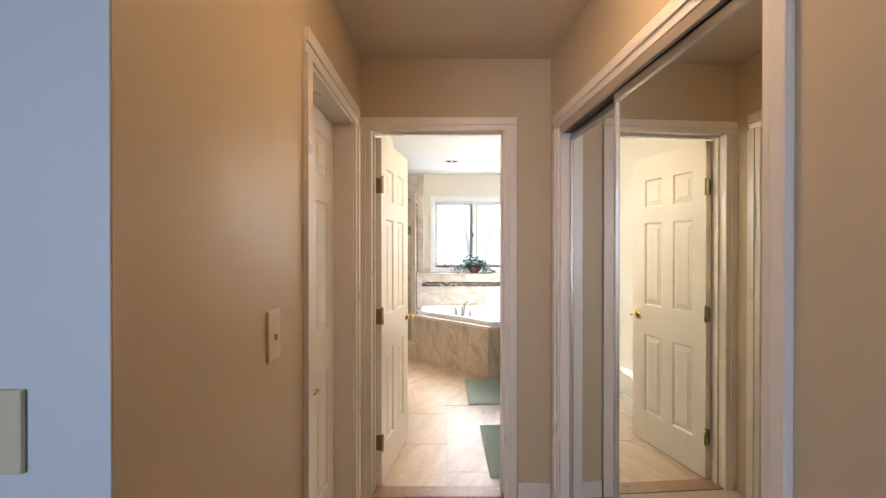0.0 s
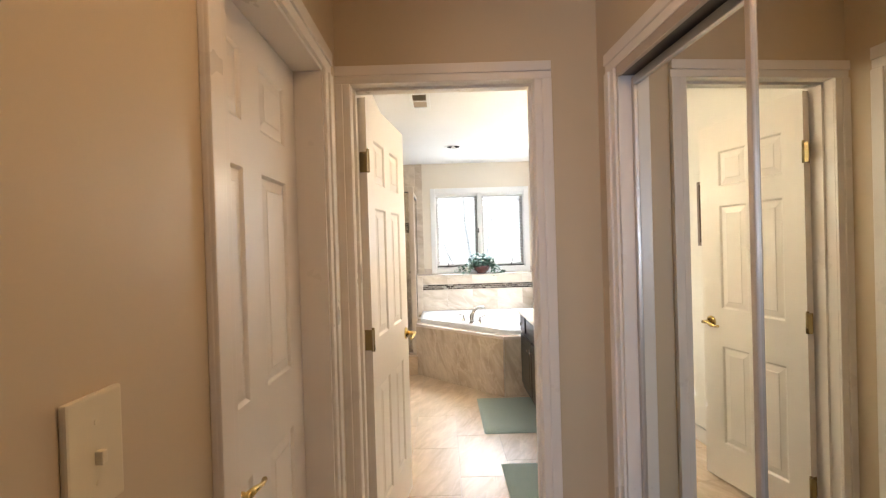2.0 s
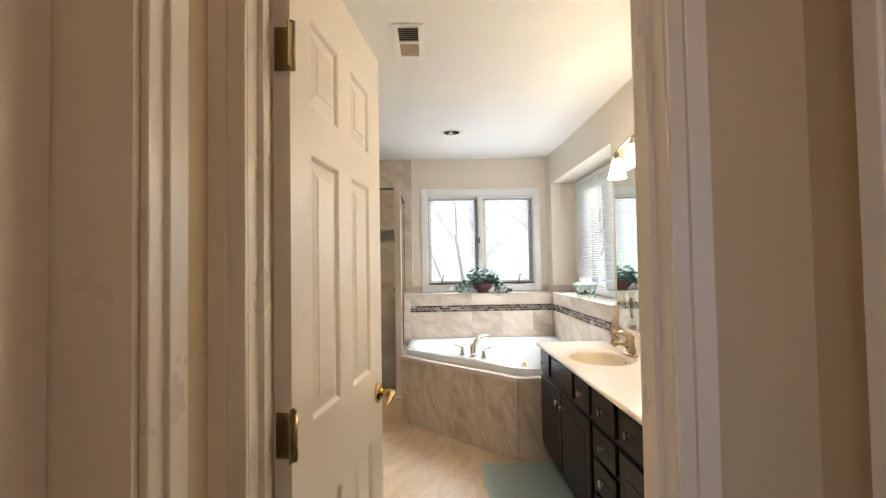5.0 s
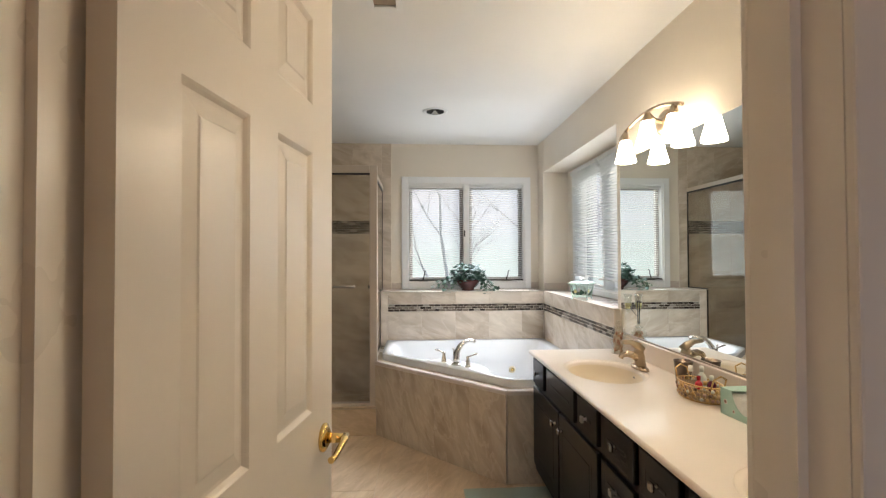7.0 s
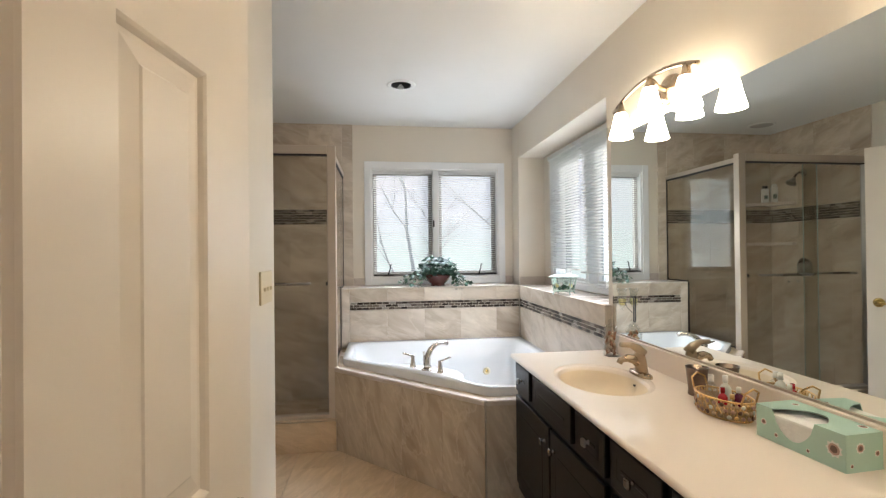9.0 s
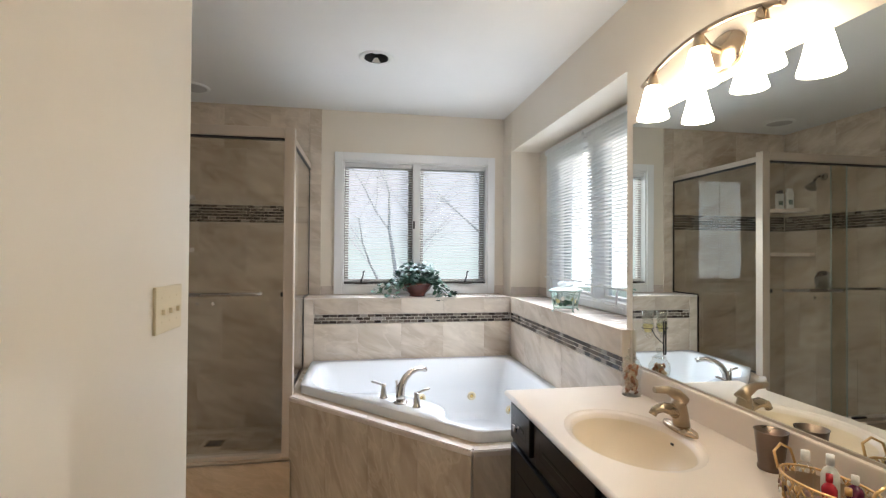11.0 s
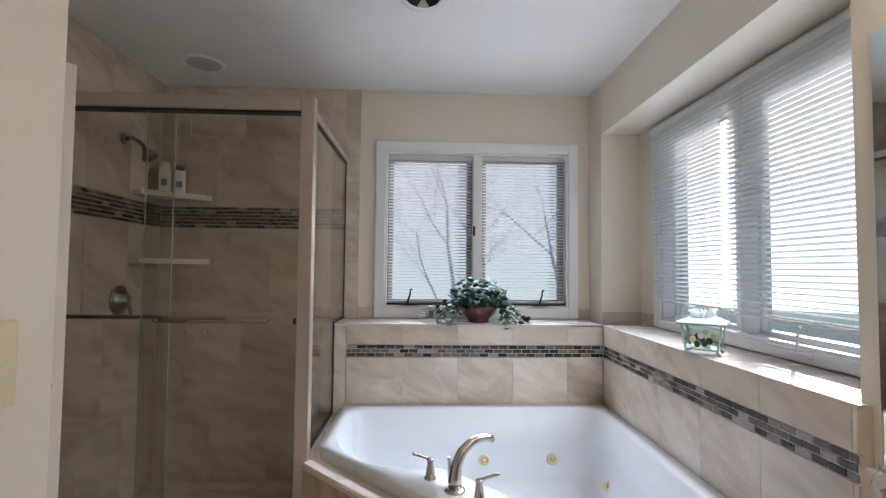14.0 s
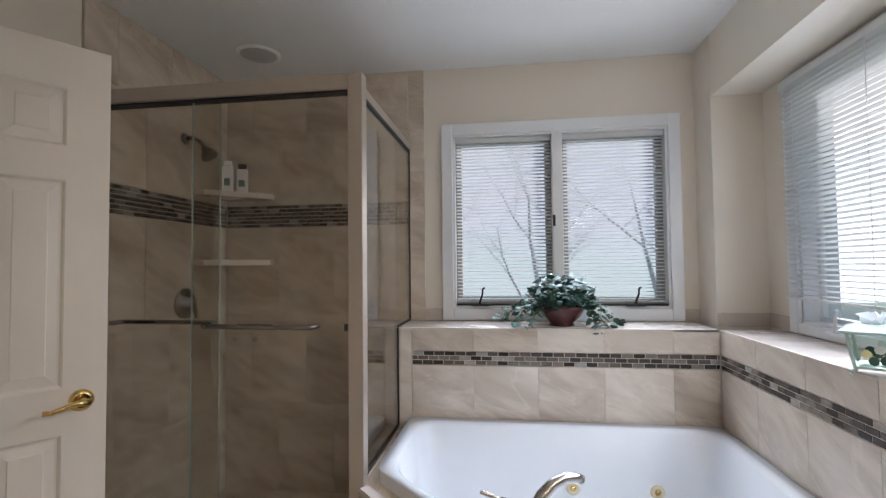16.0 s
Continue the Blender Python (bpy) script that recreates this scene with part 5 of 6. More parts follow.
for cy, y0, y1 in ((SINKS[0], CENTRE, V1), (SINKS[1], V0 - 0.012, CENTRE)):
    slab_with_hole(bm, y0, y1, cy, N)
bmesh.ops.remove_doubles(bm, verts=bm.verts, dist=0.0005)
for q in ((CX0, V0 - 0.012, -0.024, CX0 + 0.02, V1, -0.0001), (CX0 + 0.02, V1 - 0.02, -0.024, CX1, V1, -0.0001)):
    box(bm, *q)
part("slab", bm, M["counter"], top)
part("front_edge", tube(bmesh.new(), [(CX0 + 0.001, V0 - 0.012, -0.011), (CX0 + 0.001, V1, -0.011)], 0.011, 10), M["counter"], top)
for cy in SINKS:
    bm = bmesh.new()
    rings = []
    for f, z in ((1.0, 0.0), (0.985, -0.004), (0.93, -0.005), (0.90, -0.008), (0.87, -0.022), (0.80, -0.060), (0.66, -0.100), (0.42, -0.128), (0.12, -0.138)):
        rings.append([bm.verts.new((x, y, z)) for x, y in oval(SXC, cy, 0.184 * f, 0.248 * f, N)])
    for a, b in zip(rings[:5], rings[1:5]):
        for i in range(N):
            f = bm.faces.new((a[i], a[(i + 1) % N], b[(i + 1) % N], b[i]))
            f.smooth = True
    bowl_faces = bmesh.new()
    part("sink_rim", bm, M["counter"], top)
    rr = []
    for f, z in ((0.87, -0.022), (0.80, -0.060), (0.66, -0.100), (0.42, -0.128), (0.12, -0.138)):
        rr.append([bowl_faces.verts.new((x, y, z)) for x, y in oval(SXC, cy, 0.184 * f, 0.248 * f, N)])
    for a, b in zip(rr, rr[1:]):
        for i in range(N):
            f = bowl_faces.faces.new((a[i], a[(i + 1) % N], b[(i + 1) % N], b[i]))
            f.smooth = True
    bowl_faces.faces.new(rr[-1])
    sink = part("sink_bowl", bowl_faces, M["bowl"], top, "bisque oval sink bowl")
    part("sink_drain", lathe(bmesh.new(), [(0.0, 0.003), (0.012, 0.003), (0.016, 0.0), (0.022, 0.001), (0.024, -0.002)], 18, (SXC, cy, -0.136)), M["dark_metal"], sink)
    part("overflow", B((SXC + 0.150, cy + 0.006, -0.045, SXC + 0.155, cy + 0.018, -0.038)), M["dark_metal"], sink)
part("backsplash", B((BX1 - 0.022, V0, 0.0, BX1, V1, 0.098), bevel=0.005), M["counter"], top)

faucet = thing("sink_faucet", "warm brushed nickel single-lever sink faucet", "faucet", (1.190, SINKS[0] + 0.02, CT), 180)
part("base_plate", lathe(bmesh.new(), [(0.0, 0.0), (0.030, 0.0), (0.029, 0.010), (0.020, 0.016), (0.0, 0.016)], 24, sx=0.95, sy=2.6), M["bronze_nickel"], faucet)
part("body", tube(bmesh.new(), [(-0.005, 0, 0.01), (0.0, 0, 0.05), (0.006, 0, 0.085), (0.008, 0, 0.10)], [0.027, 0.025, 0.023, 0.016], 16), M["bronze_nickel"], faucet)
part("spout", tube(bmesh.new(), [(0.0, 0, 0.045), (0.030, 0, 0.066), (0.062, 0, 0.074), (0.088, 0, 0.066), (0.096, 0, 0.052)], [0.021, 0.019, 0.016, 0.013, 0.012], 12), M["bronze_nickel"], faucet)
part("lever", tube(bmesh.new(), [(-0.008, 0, 0.088), (0.012, 0, 0.112), (0.045, 0, 0.128), (0.090, 0, 0.130)], [0.024, 0.019, 0.013, 0.010], 12), M["bronze_nickel"], faucet)

vm_ = thing("vanity_mirror", "wide frameless mirror above the vanity", "mirror", (BX1, 0, 0))
part("mirror_pane", B((-0.006, V0 + 0.02, CT + 0.106, -0.001, 4.775, 1.892)), M["mirror"], vm_)
part("mirror_channel", B((-0.010, V0 + 0.02, CT + 0.099, -0.0005, 4.775, CT + 0.106)), M["frame_beige"], vm_)


def vanity_light(yc):
    """An arched bar with three flared opal shades."""
    root = thing("vanity_light", "brushed nickel three-light vanity fixture, lit", "wall light", (BX1, yc, 1.982), group="vanity lights")
    cn = lathe(bmesh.new(), [(0.0, 0.0), (0.062, 0.0), (0.060, 0.010), (0.045, 0.018), (0.020, 0.024), (0.0, 0.025)], 26)
    bmesh.ops.transform(cn, matrix=pose(0, 0, 0, 0, -90, 0) @ Matrix.Diagonal((1.0, 1.3, 1.0, 1.0)), verts=cn.verts)
    part("canopy", cn, M["bronze_nickel"], root)
    part("stem", tube(bmesh.new(), [(-0.02, 0, 0.0), (-0.06, 0, 0.012), (-0.095, 0, 0.048)], 0.010, 10), M["bronze_nickel"], root)
    part("arched_bar", tube(bmesh.new(), [(-0.095, -0.30 + 0.6 * i / 16, 0.050 - 0.060 * ((i - 8) / 8) ** 2) for i in range(17)], 0.0085, 10), M["bronze_nickel"], root)
    for k in (-1, 0, 1):
        z = 0.050 - 0.060 * (0.235 / 0.30) ** 2 * abs(k)
        sk = part("socket", tube(bmesh.new(), [(-0.095, k * 0.235, z), (-0.095, k * 0.235, z - 0.035), (-0.095, k * 0.235, z - 0.05)], [0.012, 0.018, 0.022], 14), M["bronze_nickel"], root)
        zz = z - 0.048
        part("glass_shade", lathe(bmesh.new(), [(0.0, 0.0), (0.026, 0.0), (0.031, -0.018), (0.040, -0.060), (0.052, -0.104), (0.054, -0.113), (0.050, -0.112), (0.040, -0.08), (0.0, -0.06)], 26, (-0.095, k * 0.235, zz)), M["shade_glow"], sk, "flared opal glass shade, lit")
    return root


vanity_light(4.268)
vanity_light(3.020)

# ------------------------------------------------------------ things on the counter
jar = thing("potpourri_jar", "square glass jar of rust and cream shells", "jar", (1.243, 4.683, CT), 12)
jar.scale = (0.98, 0.98, 1.02)
jb = bmesh.new()
lathe(jb, [(0.0, 0.0), (0.036, 0.0), (0.040, 0.004), (0.034, 0.05), (0.042, 0.10), (0.040, 0.115), (0.030, 0.130), (0.026, 0.138), (0.030, 0.142)], 20)
part("glass_body", jb, M["clear_glass"], jar)
part("stopper", lathe(bmesh.new(), [(0.0, 0.140), (0.024, 0.140), (0.022, 0.148), (0.008, 0.154), (0.014, 0.166), (0.012, 0.178), (0.0, 0.183)], 16), M["clear_glass"], jar, "clear glass stopper")
for i in range(64):
    a, r, z = random.uniform(0, 6.28), random.uniform(0.004, 0.0235), 0.012 + i * 0.0016
    q = bmesh.new()
    lathe(q, [(0.0, -0.009), (0.009, -0.005), (0.0125, 0.001), (0.006, 0.008), (0.0, 0.010)], 6, sx=1.0, sy=0.42)
    bmesh.ops.transform(q, matrix=Matrix.Translation((r * cos(a), r * sin(a), z)) @ pose(0, 0, 0, random.uniform(0, 180), random.uniform(0, 180), random.uniform(0, 180)), verts=q.verts)
    part("shell", q, M["shell_a"] if i % 3 == 0 else M["shell_b"], jar)

vot = thing("candle_holder", "glass votive cup on a black wall stem against the mirror", "candle holder", (1.274, 4.622, CT + 0.022))
part("back_rod", tube(bmesh.new(), [(0.027, -0.060, 0.160), (0.0255, -0.060, 0.168), (0.0255, -0.060, 0.286)], 0.0028, 8), M["black"], vot)
part("ring", tube(bmesh.new(), arc((0, 0, 0.252), 0.0215, 0, 360, 20, "xy"), 0.0012, 6, False), M["black"], vot)
part("arm", tube(bmesh.new(), [(0.0255, -0.060, 0.20), (0.010, -0.035, 0.225), (0.004, -0.018, 0.250)], 0.0016, 6), M["black"], vot)
part("cup", lathe(bmesh.new(), [(0.0, 0.212), (0.007, 0.214), (0.010, 0.226), (0.019, 0.242), (0.021, 0.262), (0.018, 0.290), (0.023, 0.318), (0.0215, 0.318), (0.0165, 0.290), (0.0195, 0.262), (0.0, 0.232)], 22), M["clear_glass"], vot, "flared clear glass cup")
part("candle", lathe(bmesh.new(), [(0.0, 0.234), (0.012, 0.238), (0.0175, 0.256), (0.0180, 0.266), (0.0, 0.267)], 16), M["cream_wax"], vot, "yellow-green wax candle")

cup = thing("tumbler", "dark pewter bathroom tumbler", "tumbler", (1.243, 4.035, CT))
part("wall", lathe(bmesh.new(), [(0.0, 0.0), (0.030, 0.0), (0.031, 0.003), (0.031, 0.010), (0.029, 0.013), (0.038, 0.098), (0.040, 0.100), (0.037, 0.100), (0.028, 0.016), (0.0, 0.014)], 26), M["copper"], cup)

bas = thing("wire_basket", "gilt wire basket with shell trim and handles", "basket", (1.190, 3.835, CT), 8)
for z, f in ((0.004, 0.92), (0.062, 1.0)):
    part("hoop", tube(bmesh.new(), [(0.062 * f * cos(2 * pi * i / 32), 0.098 * f * sin(2 * pi * i / 32), z) for i in range(33)], 0.0030, 8, False), M["gold_wire"], bas)
for i in range(28):
    a, b = 2 * pi * i / 28, 2 * pi * (i + 1.5) / 28
    for a0, a1 in ((a, b), (b, a)):
        part("wire", tube(bmesh.new(), [(0.058 * cos(a0), 0.091 * sin(a0), 0.006), (0.062 * cos(a1), 0.098 * sin(a1), 0.060)], 0.0016, 5), M["gold_wire"], bas)
part("liner", lathe(bmesh.new(), [(0.0, 0.003), (0.90, 0.003), (0.96, 0.050)], 28, sx=0.060, sy=0.095), M["shell_b"], bas)
trim_cols = ("shell_b", "print_rose", "gold_wire", "shell_b", "flower_brown", "print_rose", "print_white")
for row, z in enumerate((0.016, 0.033, 0.050)):
    for i in range(26):
        a = 2 * pi * (i + 0.5 * row) / 26
        q = lathe(bmesh.new(), [(0.0, -0.002), (0.0062, -0.001), (0.0068, 0.0005), (0.004, 0.0018), (0.0, 0.002)], 7)
        bmesh.ops.transform(q, matrix=Matrix.Translation((0.063 * cos(a), 0.0985 * sin(a), z)) @ pose(0, 0, 0, 0, 0, math.degrees(a)) @ pose(0, 0, 0, 0, 90, 0), verts=q.verts)
        part("shell_disc", q, M[trim_cols[(i * 3 + row * 2) % 7]], bas)
for k in (-1, 1):
    part("handle", tube(bmesh.new(), [(-0.028, k * 0.090, 0.060), (-0.026, k * 0.102, 0.095), (0.0, k * 0.106, 0.108), (0.026, k * 0.102, 0.095), (0.028, k * 0.090, 0.060)], 0.0032, 8), M["gold_wire"], bas)


def bottle(x, y, r, h, body, cap, label, category="bottle"):
    root = thing("toiletry_bottle", label, category, (x, y, CT + 0.008), random.uniform(0, 90), group="bottles in the basket")
    part("body", lathe(bmesh.new(), [(0.0, 0.0), (r, 0.0), (r, h * 0.62), (r * 0.7, h * 0.72), (r * 0.38, h * 0.76), (r * 0.38, h * 0.80), (0.0, h * 0.80)], 16), body, root)
    part("cap", lathe(bmesh.new(), [(0.0, h * 0.80), (r * 0.48, h * 0.80), (r * 0.46, h), (0.0, h)], 14), cap, root)


bottle(1.185, 3.885, 0.019, 0.105, M["clear_glass"], M["white_plastic"], "clear bottle with white cap in the basket")
bottle(1.205, 3.845, 0.017, 0.112, M["white_plastic"], M["white_plastic"], "white lotion bottle in the basket")
bottle(1.180, 3.825, 0.014, 0.080, M["polish_red"], M["polish_red"], "red nail polish bottle in the basket")
bottle(1.215, 3.800, 0.015, 0.086, M["polish_plum"], M["white_plastic"], "plum nail polish bottle in the basket")
bottle(1.180, 3.785, 0.014, 0.070, M["clear_glass"], M["gold_wire"], "small clear scent bottle in the basket")

tis = thing("tissue_box", "mint green flowered tissue box, half open", "tissue box", (1.232, 3.552, CT), 4)
tb = bmesh.new()
TW, TL, TH = 0.062, 0.122, 0.088
for q in ((-TW, -TL, 0, TW, TL, 0.002), (TW - 0.002, -TL, 0.002, TW, TL, TH), (-TW, TL - 0.002, 0.002, TW - 0.002, TL, TH), (-TW, -TL, 0.002, TW - 0.002, -TL + 0.002, TH)):
    box(tb, *q)
# the front board dips in a torn curve
lip = [(TL, TH), (TL - 0.050, TH)] + [(TL - 0.050 - 0.119 * t / 12, TH - 0.066 * sin(pi * t / 12) ** 0.6) for t in range(1, 12)] + [(-TL + 0.075, TH), (-TL, TH)]
for (y0, z0), (y1, z1) in zip(lip, lip[1:]):
    ring = [[tb.verts.new((x, y, z)) for y, z in ((y0, 0.002), (y1, 0.002), (y1, z1), (y0, z0))] for x in (-TW, -TW + 0.002)]
    tb.faces.new(ring[0])
    tb.faces.new(ring[1][::-1])
    for k in range(4):
        tb.faces.new((ring[0][k], ring[1][k], ring[1][(k + 1) % 4], ring[0][(k + 1) % 4]))
part("carton", tb, M["mint_card"], tis)
lid = bmesh.new()
pts = [(-TW, -TL), (TW, -TL), (TW, TL), (-TW, TL), (-TW, TL - 0.050)] + [(-TW + 0.085 * sin(pi * t / 12) ** 0.7, TL - 0.050 - 0.135 * t / 12) for t in range(1, 12)] + [(-TW, -TL + 0.075)]
prism(lid, pts, TH, TH + 0.0015)
part("lid", lid, M["mint_card"], tis)
part("folded_tissue", box(bmesh.new(), -TW + 0.006, -TL + 0.02, 0.004, TW - 0.006, TL - 0.02, 0.074, 0.006), M["tissue"], tis, "stack of white tissues")


def daisy(m, radius):
    """A printed flower: pale petals round a brown eye, flat on a face that looks along local -y."""
    bm = bmesh.new()
    n = 18
    mid = bm.verts.new((0, -0.0004, 0))
    ring = [bm.verts.new((radius * (1.0 if k % 2 else 0.78) * cos(2 * pi * k / n), -0.0004, radius * (1.0 if k % 2 else 0.78) * sin(2 * pi * k / n))) for k in range(n)]
    for k in range(n):
        bm.faces.new((mid, ring[k], ring[(k + 1) % n]))
    bmesh.ops.transform(bm, matrix=m, verts=bm.verts)
    flower = part("printed_flower", bm, M["print_white"], tis)
    for f, d, mt in ((0.66, 0.0007, "print_rose"), (0.42, 0.0010, "flower_brown")):
        eye = bmesh.new()
        eye.faces.new([eye.verts.new((radius * f * cos(2 * pi * k / 14), -d, radius * f * sin(2 * pi * k / 14))) for k in range(14)])
        bmesh.ops.transform(eye, matrix=m, verts=eye.verts)
        part("flower_eye", eye, M[mt], flower)


for y, z, rad in ((-0.095, 0.047, 0.021), (0.098, 0.046, 0.010), (-0.030, 0.016, 0.006), (0.060, 0.022, 0.007)):
    daisy(pose(-TW, y, z, 0, 0, -90), rad)
for x, z, rad in ((-0.020, 0.056, 0.014), (0.030, 0.040, 0.009), (-0.045, 0.016, 0.006)):
    daisy(pose(x, -TL, z), rad)
for x, y, rad in ((0.030, 0.085, 0.011), (0.034, -0.088, 0.013)):
    daisy(pose(x, y, TH + 0.0015, -90, 0, 0), rad)

# ------------------------------------------------------------ things on the ledge
lan = thing("lantern_box", "verdigris metal box with glass sides and tissue", "tissue holder", (1.322, 5.480, LZ), -38)
lan.scale = (0.9, 0.9, 0.95)
for sx in (-1, 1):
    for sy in (-1, 1):
        part("corner_post", tube(bmesh.new(), [(sx * 0.066, sy * 0.066, 0.0), (sx * 0.056, sy * 0.056, 0.014), (sx * 0.058, sy * 0.058, 0.02), (sx * 0.074, sy * 0.074, 0.118)], [0.006, 0.005, 0.005, 0.005], 6), M["verdigris"], lan)
part("tray", B((-0.060, -0.060, 0.016, 0.060, 0.060, 0.023), bevel=0.002), M["verdigris"], lan)
rm = bmesh.new()
lps = []
for hw, z in ((0.079, 0.114), (0.090, 0.120), (0.090, 0.124), (0.062, 0.136), (0.036, 0.142)):
    lps.append([rm.verts.new(c) for c in ((-hw, -hw, z), (hw, -hw, z), (hw, hw, z), (-hw, hw, z))])
for a, b in zip(lps, lps[1:]):
    for i in range(4):
        rm.faces.new((a[i], a[(i + 1) % 4], b[(i + 1) % 4], b[i]))
part("flared_top", rm, M["verdigris"], lan)
for k in range(4):
    gp = bmesh.new()
    c = [(-0.055, -0.0595, 0.024), (0.055, -0.0595, 0.024), (0.071, -0.0745, 0.116), (-0.071, -0.0745, 0.116)]
    gp.faces.new([gp.verts.new(v) for v in c])
    bmesh.ops.solidify(gp, geom=gp.faces[:], thickness=0.002)
    bmesh.ops.transform(gp, matrix=pose(0, 0, 0, 0, 0, 90 * k), verts=gp.verts)
    part("glass_side", gp, M["green_glass"], lan)
    for fx, fz, mt in ((-0.03, 0.060, "cream_wax"), (0.0, 0.075, "print_white"), (0.03, 0.055, "leaf"), (0.012, 0.045, "leaf"), (-0.014, 0.042, "leaf_pale")):
        fl = tube(bmesh.new(), [(fx, -0.0665 - (fz - 0.06) * 0.16, fz), (fx, -0.0685 - (fz - 0.06) * 0.16, fz)], 0.013, 7)
        bmesh.ops.transform(fl, matrix=pose(0, 0, 0, 0, 0, 90 * k), verts=fl.verts)
        part("painted_flower", fl, M[mt], lan)
ts = bmesh.new()
for i in range(11):
    a = 2 * pi * i / 11
    v0 = ts.verts.new((0, 0, 0.138))
    v1 = ts.verts.new((0.045 * cos(a), 0.045 * sin(a), 0.150 + 0.010 * sin(3 * a)))
    v2 = ts.verts.new((0.058 * cos(a + 0.4), 0.058 * sin(a + 0.4), 0.160 + 0.016 * cos(4 * a)))
    v3 = ts.verts.new((0.030 * cos(a + 0.9), 0.030 * sin(a + 0.9), 0.176))
    ts.faces.new((v0, v1, v2, v3))
bmesh.ops.solidify(ts, geom=ts.faces[:], thickness=0.001)
part("tissue", ts, M["tissue"], lan, "crumpled white tissue")

plant = thing("ivy_plant", "trailing ivy in a dark red bowl on the ledge", "potted plant", (0.588, 6.470, LZ))
part("pot", lathe(bmesh.new(), [(0.0, 0.0), (0.058, 0.0), (0.062, 0.006), (0.056, 0.014), (0.090, 0.045), (0.112, 0.085), (0.110, 0.100), (0.102, 0.098), (0.090, 0.070), (0.0, 0.066)], 30), M["bowl_red"], plant, "oxblood glazed bowl")
part("moss", lathe(bmesh.new(), [(0.094, 0.080), (0.06, 0.098), (0.0, 0.104)], 18), M["soil"], plant)
lf = bmesh.new()
half = [(0.0, 0.0), (0.014, 0.004), (0.021, 0.016), (0.015, 0.023), (0.019, 0.034), (0.008, 0.040), (0.0, 0.052)]
spine = [lf.verts.new((0, y, 0.003 * sin(y * 60))) for y in (0.0, 0.018, 0.036, 0.052)]
for sgn in (-1, 1):
    rim = [lf.verts.new((sgn * x, y, -0.006 * x / 0.02)) for x, y in half[1:-1]]
    lf.faces.new([spine[0], rim[0], rim[1], spine[1]])
    lf.faces.new([spine[1], rim[1], rim[2], rim[3], spine[2]])
    lf.faces.new([spine[2], rim[3], rim[4], spine[3]])
leaf_dark = finish(lf, "leaf", M["leaf"])
leaf_light = leaf_dark.copy()
leaf_light.materials.clear()
leaf_light.materials.append(M["leaf_pale"])


def put_leaf(x, y, z, rx, rz, s, pale):
    share("leaf", leaf_light if pale else leaf_dark, plant, Matrix.LocRotScale((x, y, z), Euler((radians(rx), radians(random.uniform(-25, 25)), radians(rz))), (s, s, s)))


rnd = random.Random(7)
for i in range(220):
    th = rnd.uniform(0, 2 * pi)
    ph = math.acos(rnd.uniform(-0.1, 1.0))
    r = rnd.uniform(0.09, 0.165)
    x, y, z = r * 0.98 * sin(ph) * cos(th), r * 0.72 * sin(ph) * sin(th), 0.105 + r * 1.03 * cos(ph)
    put_leaf(x, y, z, rnd.uniform(-45, 35), math.degrees(th) - 90 + rnd.uniform(-50, 50), rnd.uniform(0.75, 1.15), rnd.random() < 0.28)
for vx, vy, n, sag in ((-0.30, -0.03, 15, 0.095), (-0.24, -0.10, 13, 0.10), (-0.17, -0.12, 10, 0.12), (0.27, -0.05, 14, 0.12), (0.22, -0.12, 13, 0.16), (0.17, -0.13, 10, 0.15)):
    path = []
    for i in range(n):
        t = (i + 1) / n
        px, py = vx * t, vy * t
        pz = 0.125 + 0.025 * t * (1 - t) * 4 - sag * t * t
        limit = 0.012 if py > -0.125 else -0.1
        pz = max(pz, limit)
        path.append((px, py, pz))
        for k in range(3):
            put_leaf(px + rnd.uniform(-0.02, 0.02), py + rnd.uniform(-0.018, 0.018), pz + rnd.uniform(0.0, 0.02), rnd.uniform(-70, 20), rnd.uniform(0, 360), rnd.uniform(0.55, 0.9), rnd.random() < 0.5)
    part("vine", tube(bmesh.new(), [(0, 0, 0.11)] + path, 0.0022, 5), M["stem"], plant)

# ------------------------------------------------------------ ceiling fittings and mats
can = thing("recessed_light", "recessed ceiling can with white trim, unlit", "recessed light", (0.252, 5.625, CEIL))
part("trim_ring", lathe(bmesh.new(), [(0.098, 0.0), (0.096, -0.006), (0.078, -0.007), (0.070, -0.003)], 36), M["white_plastic"], can)
part("baffle", lathe(bmesh.new(), [(0.071, -0.003), (0.066, 0.03), (0.064, 0.11), (0.0, 0.112)], 30), M["dark_hole"], can, "dark inside of the can")
part("bulb", lathe(bmesh.new(), [(0.0, 0.030), (0.030, 0.034), (0.044, 0.055), (0.030, 0.100), (0.0, 0.110)], 20), M["white_plastic"], can)
spk = thing("ceiling_speaker", "round white grille flush in the shower ceiling", "exhaust grille", (-0.948, 6.315, CEIL))
part("grille_ring", lathe(bmesh.new(), [(0.110, 0.0), (0.109, -0.008), (0.098, -0.011), (0.090, -0.008)], 36), M["white_plastic"], spk)
part("grille", lathe(bmesh.new(), [(0.091, -0.008), (0.05, -0.010), (0.0, -0.011)], 30), M["haze"], spk)
reg = thing("air_register", "white ceiling air register with dark louvres", "air vent", (-0.030, 3.985, CEIL))
part("frame", B((-0.075, -0.180, -0.010, -0.048, 0.180, 0), (0.048, -0.180, -0.010, 0.075, 0.180, 0), (-0.048, -0.180, -0.010, 0.048, -0.150, 0), (-0.048, 0.150, -0.010, 0.048, 0.180, 0), (-0.048, -0.012, -0.010, 0.048, 0.012, 0), bevel=0.003), M["white_plastic"], reg)
part("backing", B((-0.048, -0.150, -0.002, 0.048, 0.150, -0.0005)), M["dark_hole"], reg)
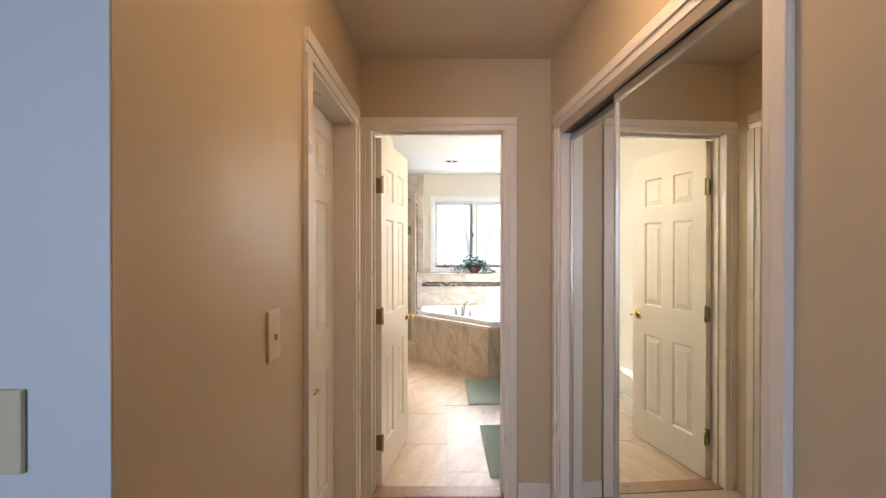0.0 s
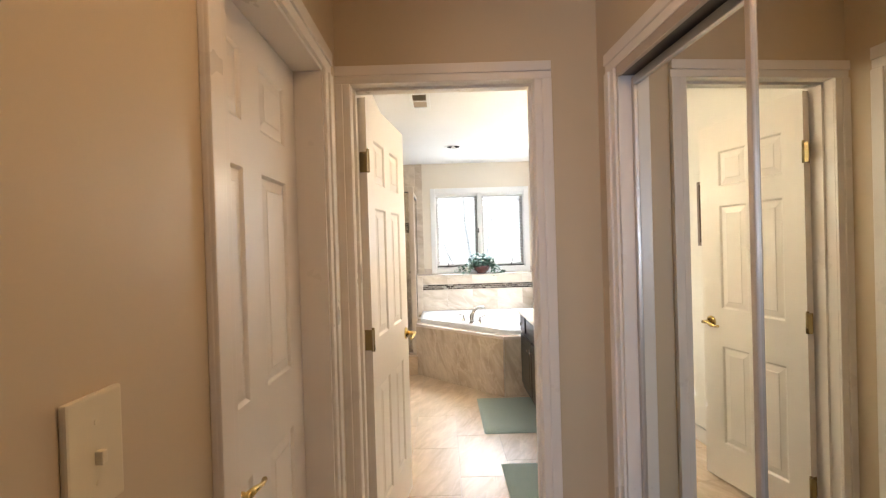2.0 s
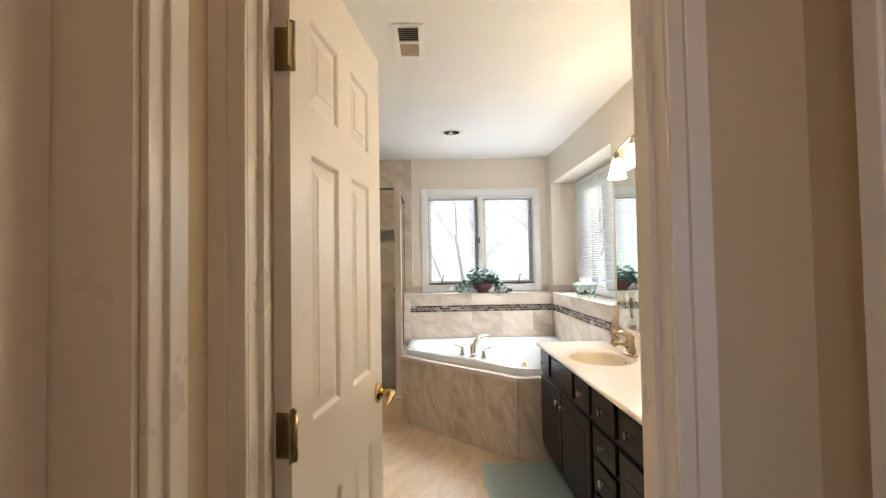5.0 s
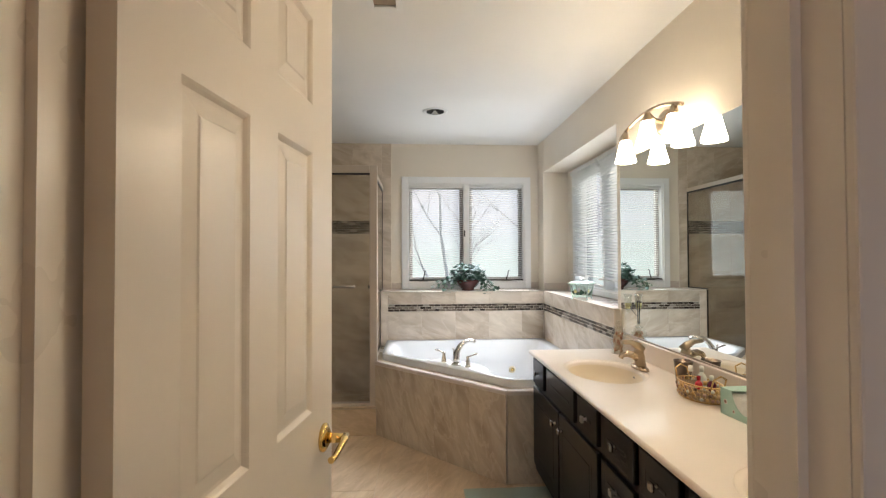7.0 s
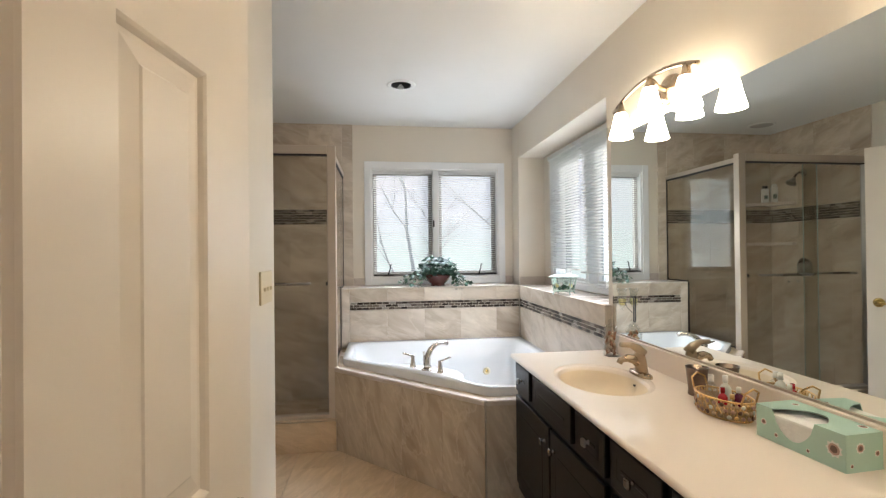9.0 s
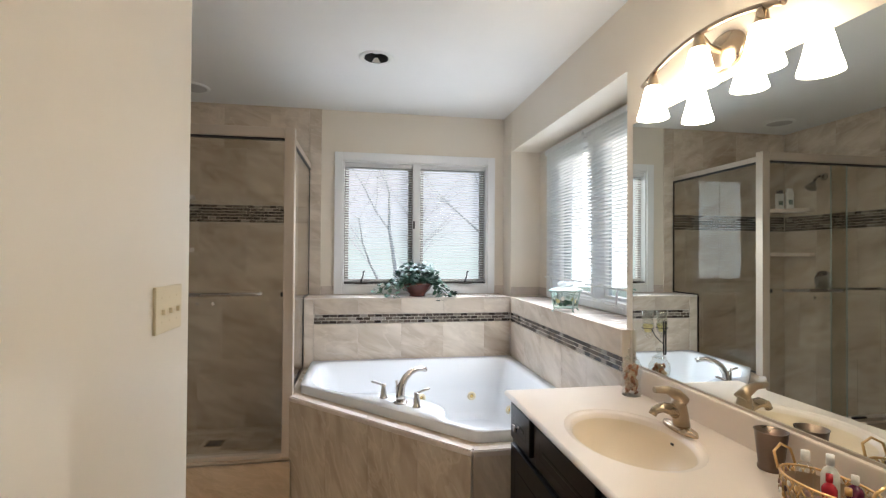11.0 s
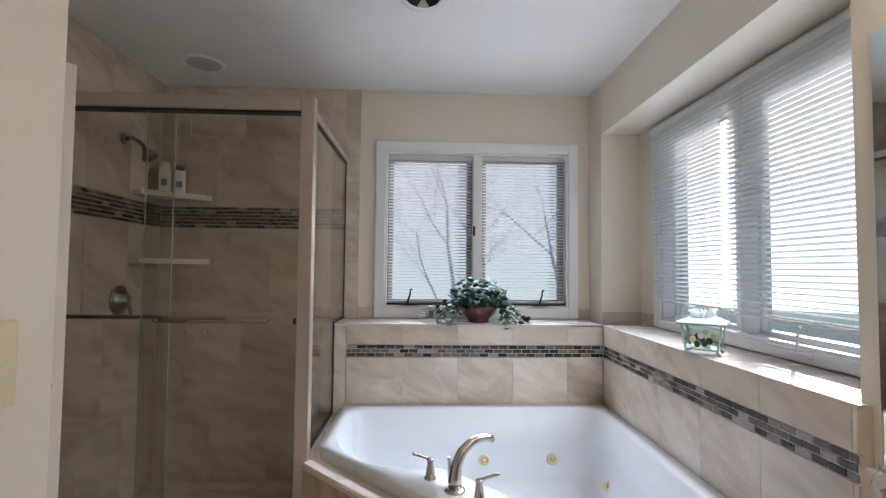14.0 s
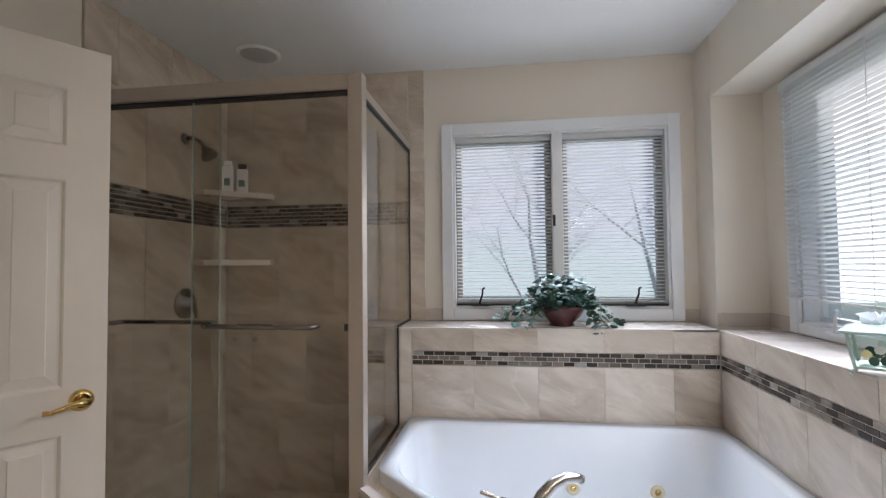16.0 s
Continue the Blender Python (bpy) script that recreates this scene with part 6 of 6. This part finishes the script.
for i in range(14):
    y = -0.142 + i * 0.0205
    if abs(y) > 0.016:
        share("louvre", bpy.data.meshes.get("louvre") or finish(box(bmesh.new(), -0.048, -0.007, -0.0008, 0.048, 0.007, 0.0008), "louvre", M["frame_beige"]), reg, pose(0, y, -0.006, 40 if y < 0 else -40))


def bath_mat(x0, y0, x1, y1, label):
    root = thing("bath_mat", label, "bath mat", ((x0 + x1) / 2, (y0 + y1) / 2, 0.0), group="bath mats")
    w, h = (x1 - x0) / 2, (y1 - y0) / 2
    bm = bmesh.new()
    nx, ny = 20, 28
    grid = [[bm.verts.new((-w + 2 * w * i / nx, -h + 2 * h * j / ny, 0.018 + 0.003 * noise.noise(Vector((i * 0.7, j * 0.7, x0))) - (0.012 if i in (0, nx) or j in (0, ny) else 0))) for j in range(ny + 1)] for i in range(nx + 1)]
    for i in range(nx):
        for j in range(ny):
            f = bm.faces.new((grid[i][j], grid[i + 1][j], grid[i + 1][j + 1], grid[i][j + 1]))
            f.smooth = True
    part("terry_top", bm, M["rug"], root)
    part("backing", B((-w + 0.004, -h + 0.004, 0.0005, w - 0.004, h - 0.004, 0.007)), M["rug"], root)


bath_mat(0.372, 4.010, 0.855, 4.790, "sage green terry bath mat before the tub")
bath_mat(0.432, 2.700, 0.855, 3.530, "sage green terry bath mat before the vanity")

# ------------------------------------------------------------ outside
solid("ground", B((-400, NY + 0.6, -3.2, 400, 700, -3.0), (RX + 0.5, -400, -3.2, 400, NY + 0.6, -3.0)), M["lawn"], "mown spring lawn below the windows", "lawn")


def bare_tree(name, x, y, h, seed, label):
    """A leafless tree: a tapered trunk and three orders of limbs."""
    r = random.Random(seed)
    root = thing(name, label, "tree", (x, y, -3.0))
    trunk, limbs = bmesh.new(), bmesh.new()

    def grow(bm, p, d, ln, rad, depth):
        pts, rads = [p], [rad]
        for i in range(4):
            d = (d + Vector((r.uniform(-0.22, 0.22), r.uniform(-0.22, 0.22), r.uniform(-0.05, 0.16)))).normalized()
            p = p + d * ln / 4
            pts.append(p)
            rads.append(rad * (1 - 0.16 * (i + 1)))
        tube(bm, pts, rads, 6 if depth < 2 else 4, False)
        if depth < 4:
            for k in range(4 if depth else 5):
                j = r.randint(1, 4)
                a = r.uniform(0, 2 * pi)
                nd = (d * 0.6 + Vector((cos(a), sin(a), r.uniform(0.05, 0.7)))).normalized()
                grow(limbs, pts[j], nd, ln * r.uniform(0.5, 0.72), rads[j] * 0.58, depth + 1)

    grow(trunk, Vector((0, 0, 0)), Vector((0, 0, 1)), h * 0.56, h * 0.012, 0)
    part("trunk", trunk, M["bark"], root)
    part("crown", limbs, M["bark"], root, kind="stuff")


for i, (x, y, h) in enumerate(((1.7, 25.0, 13.0), (6.2, 23.0, 12.0), (-3.4, 30.0, 13.0), (10.5, 31.0, 14.0), (3.6, 42.0, 15.0), (17.0, 10.0, 11.0))):
    bare_tree("bare_tree", x, y, h, 11 + i, "leafless tree on the lawn outside, bark paled for haze")
rw = random.Random(3)


def distance_ring(a0, a1, steps, height, material, label):
    """A tall far sheet, self-lit as bright haze, along an arc round the house."""
    bm, prev = bmesh.new(), None
    for i in range(steps + 1):
        a = radians(a0 + (a1 - a0) * i / steps)
        top_z = height + 2.5 * noise.noise(Vector((a * 9.0, 0, 0))) + rw.uniform(0, 2.5)
        lo, hi = bm.verts.new((70 * cos(a), 70 * sin(a), -3.05)), bm.verts.new((70 * cos(a), 70 * sin(a), top_z))
        if prev:
            bm.faces.new((prev[0], lo, hi, prev[1]))
        prev = (lo, hi)
    solid("backdrop", bm, material, label, "backdrop")


distance_ring(-30, 66, 64, 12.0, M["backdrop_sunny"], "glowing sheet for the sunlit haze beyond the garden")
distance_ring(66, 150, 56, 28.0, M["backdrop"], "glowing sheet for the pale distance beyond the garden")

# ------------------------------------------------------------ floor tiles, last
facing(floor_ob, "floor_tile", (0, 0, -0.012), (0, 1, 0), (-1, 0, 0), BY0 + 0.001, 5.66, -1.39, 0.44, 0.61, 0.305, M["floor_tile"], off=0.33, d=0.012, phase=0.715)
facing(floor_ob, "floor_tile", (0, 0, -0.012), (0, 1, 0), (-1, 0, 0), LEFT_END, 5.66, 0.441, -WX, 0.61, 0.305, M["floor_tile"], off=0.33, d=0.012)
